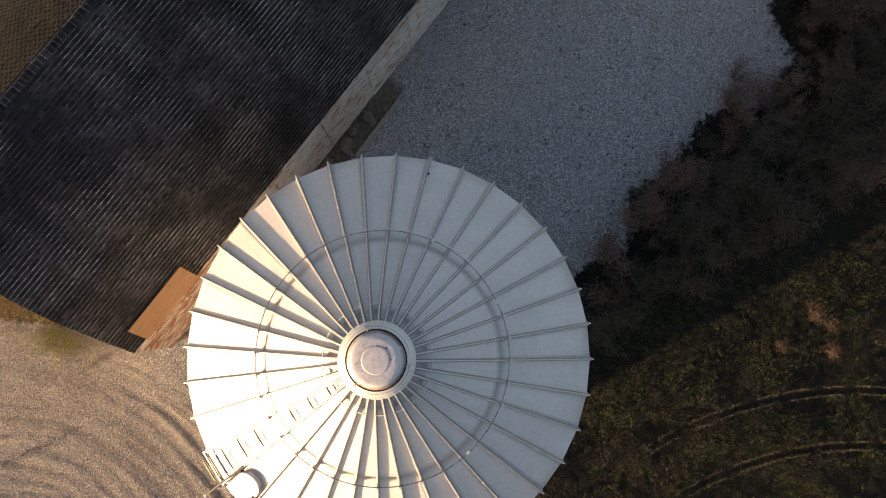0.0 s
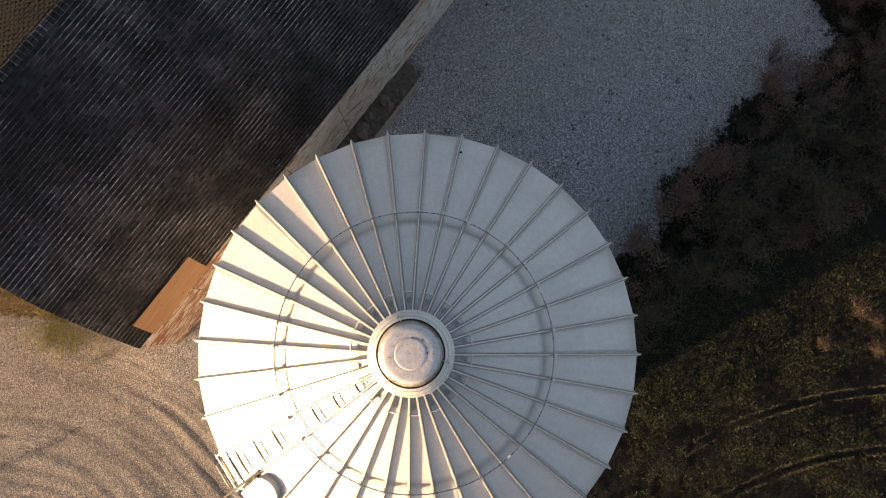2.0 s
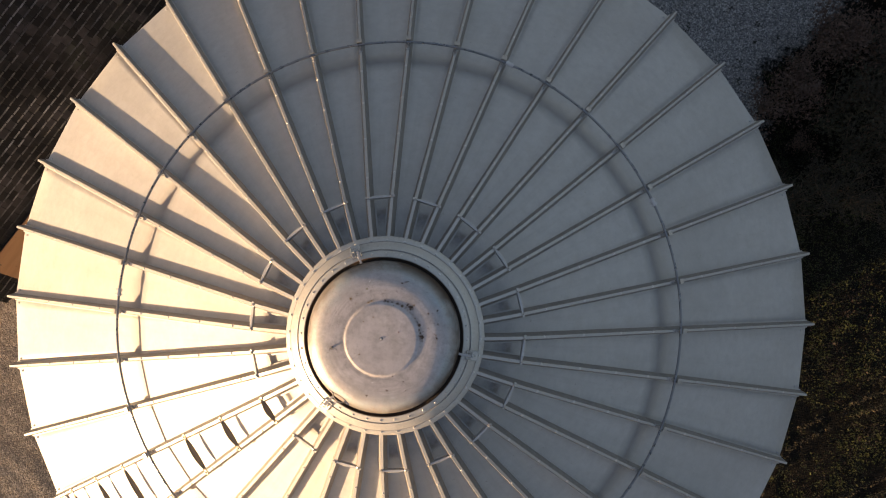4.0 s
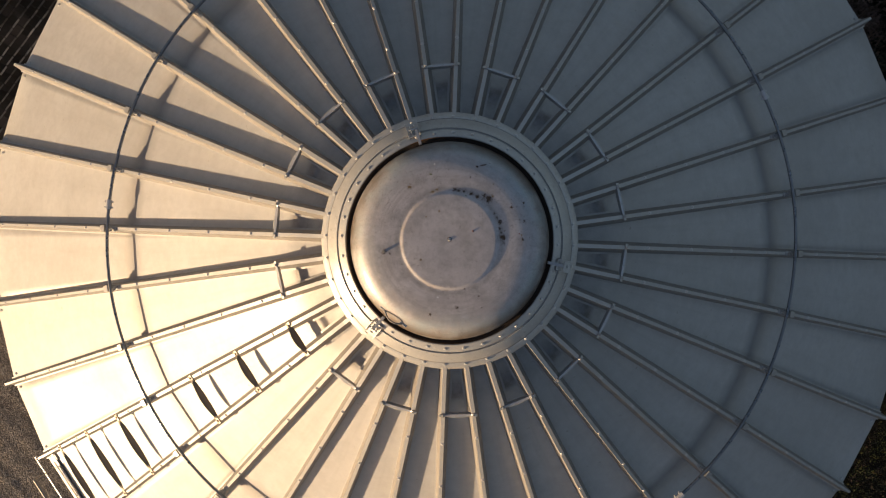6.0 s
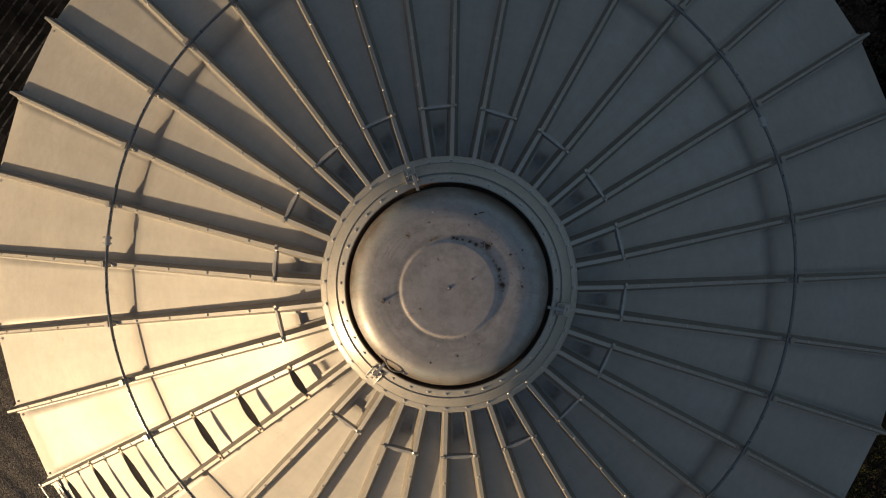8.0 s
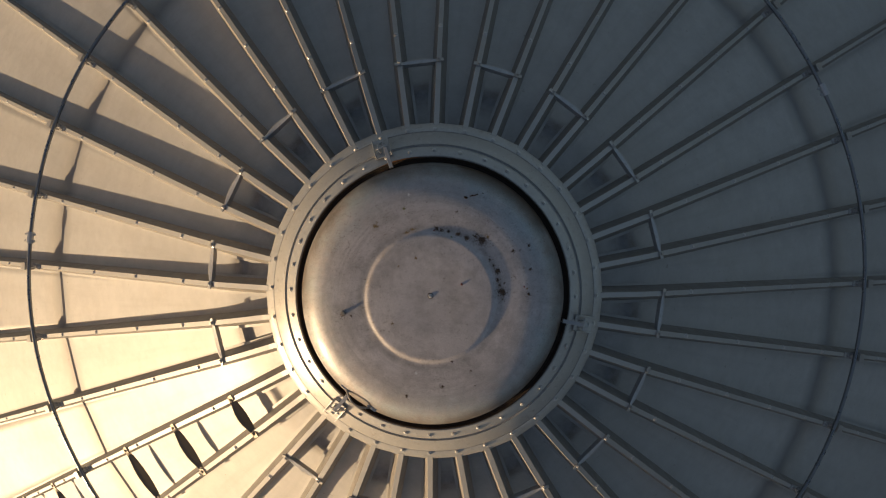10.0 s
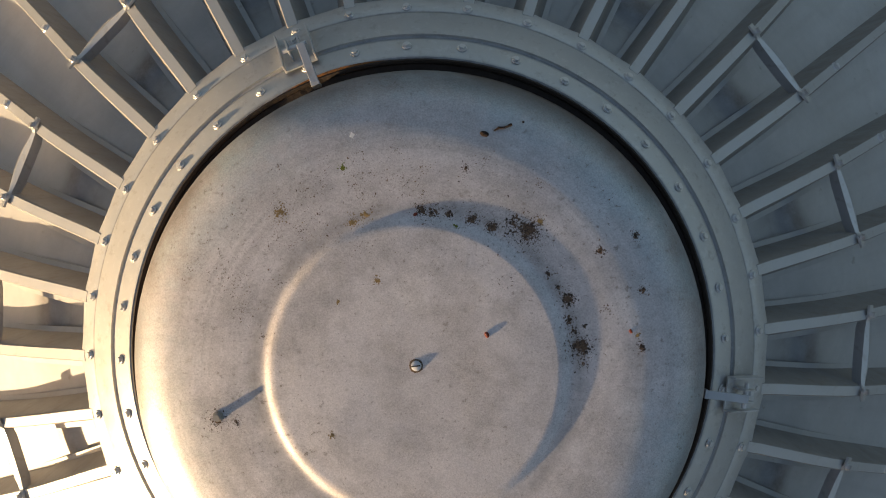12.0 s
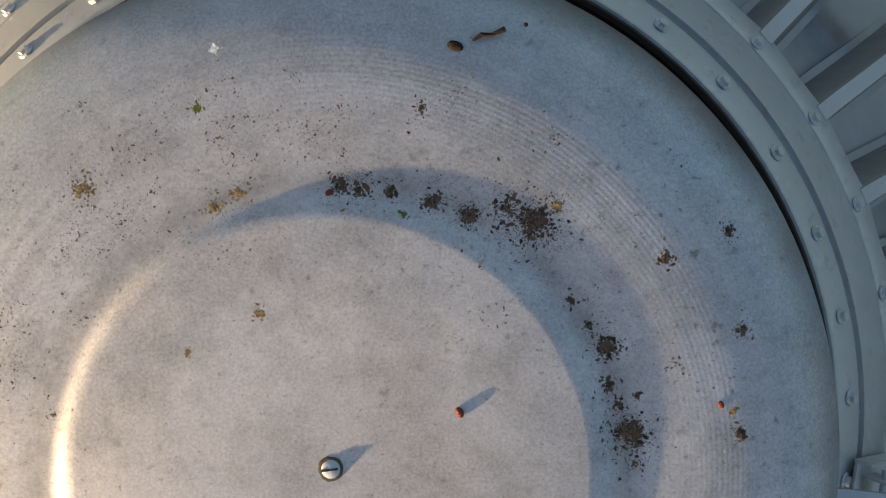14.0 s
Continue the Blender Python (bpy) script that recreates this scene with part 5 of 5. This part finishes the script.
# ---- rubble and a plank by the barn wall ----
def build_rubble():
    rng = random.Random(21)
    for i in range(16):
        a, n = rng.uniform(1.9, 5.3), -rng.uniform(0.12, 0.52)
        s = rng.uniform(0.05, 0.15)
        at = at_barn(n, a, s * 0.25)
        bm = bmesh.new()
        bmesh.ops.create_icosphere(bm, subdivisions=2, radius=1.0)
        for v in bm.verts:
            k = 1 + 0.75 * (noise.noise(v.co * 2.1 + Vector((i * 7, 0, 0))))
            v.co = Vector((v.co.x * s * k * 1.3, v.co.y * s * k, v.co.z * s * k * 0.6))
        ob = smooth(part("stone", bm, STONE), 18)
        ob.matrix_basis = Matrix.Translation(at) @ turned(rng.uniform(0, 360))
        tagged(ob, "dusty brown stone lying by the barn wall", "stone", "stones by the barn")
    bm = bmesh.new()
    box(bm, 2.1, 0.10, 0.05, Matrix(), 0.006)
    ob = part("plank", bm, OLDPLANK)
    ob.matrix_basis = Matrix.Translation(at_barn(-0.66, 4.45, 0.035)) @ BARN_TURN @ Matrix.Rotation(radians(1.5), 4, "Z")
    tagged(ob, "weathered plank lying on the gravel along the barn", "plank")
    bm = bmesh.new()
    box(bm, 0.42, 0.16, 0.12, Matrix(), 0.02)
    ob = part("block", bm, STONE)
    ob.matrix_basis = Matrix.Translation(at_barn(-0.42, 3.35, 0.08)) @ turned(-38)
    tagged(ob, "pale broken masonry block in the soil by the wall", "block")


build_rubble()


# ---- plants ----
def leaf_quads(rng, verts, faces, base, count, spread, high, size):
    for _ in range(count):
        t, d = rng.uniform(0, 6.283), spread * math.sqrt(rng.random())
        c = Vector(base) + Vector((d * math.cos(t), d * math.sin(t), high * rng.random() ** 0.8))
        m = Euler((rng.uniform(-0.9, 0.9), rng.uniform(-0.9, 0.9), rng.uniform(0, 6.283))).to_matrix()
        s, k = size * rng.uniform(0.6, 1.4), rng.uniform(0.35, 0.6)
        i = len(verts)
        verts.extend(c + m @ Vector(q) for q in ((-s, 0, 0), (0, -s * k, 0.15 * s), (s, 0, 0), (0, s * k, 0.15 * s)))
        faces.append((i, i + 1, i + 2, i + 3))


def stuff(name, verts, faces, mat, label, category):
    me = bpy.data.meshes.new(name)
    me.from_pydata(verts, [], faces)
    me.materials.append(mat)
    return tagged(new(name, me), label, category, kind="stuff")


def build_weeds():
    rng = random.Random(5)
    nrng = np.random.RandomState(8)
    pts = np.stack([nrng.uniform(2.0, 15.5, 58000), nrng.uniform(-7.0, 12.5, 58000)], -1)
    d = verge_distance(pts[:, 0], pts[:, 1]) + 0.7 * (fbm(pts[:, 0] * 0.9, pts[:, 1] * 0.9, 31, 3) - 0.5)
    dens = fbm(pts[:, 0] * 0.8, pts[:, 1] * 0.8, 91, 3)
    _, _, tracks = rut_height(pts[:, 0], pts[:, 1])
    keep = (d > 0.15) & (np.hypot(pts[:, 0], pts[:, 1]) > 3.95) & (nrng.rand(len(pts)) < np.clip(dens * 3.6 - 1.0, 0.10, 1)) & (tracks < 0.35)
    verts, faces, dry_v, dry_f = [], [], [], []
    for x, y in pts[keep]:
        dry = rng.random() < (0.3 if y < 2.5 else 0.5)
        leaf_quads(rng, dry_v if dry else verts, dry_f if dry else faces, (x, y, 0.05), rng.randint(6, 13), 0.09, rng.uniform(0.10, 0.36), rng.uniform(0.009, 0.021))
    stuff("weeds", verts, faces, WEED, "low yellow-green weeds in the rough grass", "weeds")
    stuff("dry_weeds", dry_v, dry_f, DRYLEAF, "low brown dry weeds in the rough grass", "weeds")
    # bent straw along both edges of each wheel track
    straw_v, straw_f = [], []
    for mid in TRACKS:
        for side in (-0.115, 0.115):
            a = radians(60)
            while a < radians(122):
                a += rng.uniform(0.0008, 0.0030)
                keep_here = math.sin(a * 31 + mid * 7 + side * 20) + math.sin(a * 77 + mid) > -0.9
                if keep_here:
                    rr = mid + side + rng.gauss(0, 0.014)
                    leaf_quads(rng, straw_v, straw_f, (TRACK_X + rr * math.cos(a), TRACK_Y + rr * math.sin(a), 0.14), 3, 0.02, 0.14, 0.019)
    stuff("straw", straw_v, straw_f, STRAW, "pale bent straw along wheel tracks in the grass", "straw")
    # grass by the barn end
    verts, faces, dv, df = [], [], [], []
    for _ in range(170):
        cx, cy = rng.gauss(-9.7, 0.6), rng.gauss(-0.22, 0.38)
        for _ in range(rng.randint(3, 16)):
            leaf_quads(rng, verts, faces, (cx + rng.gauss(0, 0.07), cy + rng.gauss(0, 0.07), 0.01), 4, 0.05, 0.05, 0.015)
    stuff("grass_patch", verts, faces, GRASS, "thin patch of yellow-green grass in the gravel", "grass")
    for _ in range(2600):
        n = rng.uniform(2.4, 9.0)
        a = GABLE_A - rng.uniform(0, 1) * (0.9 + (n - 2.3) * 0.6)
        q = at_barn(n, a, 0.02)
        leaf_quads(rng, dv, df, q, 4, 0.07, 0.16, 0.022)
    stuff("dead_grass", dv, df, DEADGRASS, "rusty dead grass along the barn end", "grass")
    # dark tufts and clods strewn on the gravel
    tv, tf = [], []
    for _ in range(150):
        x, y = rng.uniform(-0.5, 10.5), rng.uniform(3.5, 12.0)
        if float(verge_distance(np.array([x]), np.array([y]))[0]) < -0.3:
            leaf_quads(rng, tv, tf, (x, y, 0.015), rng.randint(4, 16), rng.uniform(0.02, 0.10), 0.03, 0.024)
    for _ in range(900):
        x, y = rng.uniform(4.5, 12.0), rng.uniform(1.5, 11.5)
        d = float(verge_distance(np.array([x]), np.array([y]))[0])
        if -1.3 < d < 0.1 and rng.random() < math.exp(2.6 * d):
            leaf_quads(rng, tv, tf, (x, y, 0.015), rng.randint(6, 22), rng.uniform(0.03, 0.13), 0.10, 0.022)
    for i in range(85):
        t = i / 84
        x, y = -11.6 + 2.3 * t + rng.gauss(0, 0.05), -3.95 + 1.15 * t + rng.gauss(0, 0.05)
        leaf_quads(rng, tv, tf, (x, y, 0.012), rng.randint(1, 5), 0.04, 0.02, 0.017)
    stuff("leaf_litter", tv, tf, DARKLEAF, "dark dead leaves strewn on the gravel", "leaf litter")


def shrub_mesh(seed, high, spread, leaves):
    rng = random.Random(seed)
    bm = bmesh.new()
    tips = []
    for i in range(11):
        t = rng.uniform(0, 6.283)
        lean = spread * rng.uniform(0.3, 1.0)
        pts = [Vector((0.03 * math.cos(t), 0.03 * math.sin(t), -0.05))]
        for s in (0.35, 0.7, 1.0):
            pts.append(Vector((lean * s * math.cos(t) + rng.uniform(-0.05, 0.05), lean * s * math.sin(t) + rng.uniform(-0.05, 0.05), high * (s ** 0.8) * rng.uniform(0.75, 1.0))))
        tube(bm, pts, [0.012, 0.009, 0.006, 0.003], 5)
        tips += pts[1:]
        for _ in range(4):
            q = rng.choice(pts[1:])
            e = q + Vector((rng.uniform(-0.25, 0.25), rng.uniform(-0.25, 0.25), rng.uniform(0.0, 0.2)))
            tube(bm, [q, q.lerp(e, 0.5) + Vector((0, 0, 0.03)), e], [0.005, 0.0035, 0.002], 4)
            tips.append(e)
    verts, faces = [], []
    for q in tips:
        leaf_quads(rng, verts, faces, q - Vector((0, 0, 0.1)), leaves, 0.16, 0.22, 0.026)
    return bm, verts, faces


def build_shrubs():
    rng = random.Random(17)
    kinds = []
    for i, (high, spread, mat, leaves, label) in enumerate([(0.9, 0.55, DARKLEAF, 16, "dark green leafy shrub at the edge of the gravel"), (0.7, 0.5, BRUSH, 9, "brown dry shrub with bare twigs at the gravel edge"), (1.1, 0.6, DARKLEAF, 20, "tall dark shrub in the bin's shadow"), (0.5, 0.45, BRUSH, 9, "low straw-brown dry weed clump"), (0.30, 0.42, DRYBUSH, 9, "low reddish-brown dry bush in the sunlit grass")]):
        bm, v, f = shrub_mesh(60 + i, high, spread, leaves)
        ob = thing("shrub", pose(0, 0, 0), label, "shrub", "shrubs along the gravel edge")
        part("trunk", bm, TWIG, ob)
        me = bpy.data.meshes.new("crown")
        me.from_pydata(v, [], f)
        me.materials.append(mat)
        lv = new("crown", me)
        lv.parent = ob
        kinds.append(ob)
    spots = []
    tries = 0
    while len(spots) < 110 and tries < 8000:
        tries += 1
        x, y = rng.uniform(4.6, 15.0), rng.uniform(0.5, 12.5)
        d = float(verge_distance(np.array([x]), np.array([y]))[0])
        lower = -1.2 + 0.577 * (x - 5.0) + 1.4
        if 0.30 < d < 4.8 and y > lower and math.hypot(x, y) > 4.7 and all(math.hypot(x - a, y - b) > 0.55 for a, b, _ in spots):
            spots.append((x, y, d))
    # paler dry bushes standing out in the sun beyond the belt
    bushes = [(11.58, 1.23, 4, 0.75), (10.68, 0.26, 4, 0.6), (12.01, 0.14, 4, 0.65), (12.0, 0.9, 4, 0.6)]
    # brown thickets along the gravel and in the belt
    for cx, cy, n in ((7.45, 5.0, 4), (9.2, 6.9, 4), (11.9, 10.2, 8), (13.5, 10.1, 8), (12.4, 8.0, 3), (13.4, 5.4, 4), (6.55, 4.0, 4), (10.5, 7.4, 3), (5.6, 2.5, 2)):
        for _ in range(n):
            bushes.append((cx + rng.gauss(0, 0.34), cy + rng.gauss(0, 0.34), 1, rng.uniform(0.7, 1.25)))
    used = set()
    for x, y, k, s in bushes:
        m = Matrix.Translation((x, y, 0.0)) @ turned(x * 90)
        ob = copy_thing(kinds[k], m)
        ob.scale = (s, s, s)
    for x, y, d in spots:
        edge = d < 0.9
        k = rng.choice((1, 3, 1, 3, 0)) if edge else rng.choice((0, 2))
        s = rng.uniform(0.45, 0.85) if edge else rng.uniform(0.8, 1.25)
        m = Matrix.Translation((x, y, 0.0)) @ turned(rng.uniform(0, 360))
        if k not in used:
            used.add(k)
            kinds[k].matrix_basis = m
        else:
            ob = copy_thing(kinds[k], m)
            ob.scale = (s, s, s)


build_weeds()
build_shrubs()
build_wall_boards()
build_shingles()
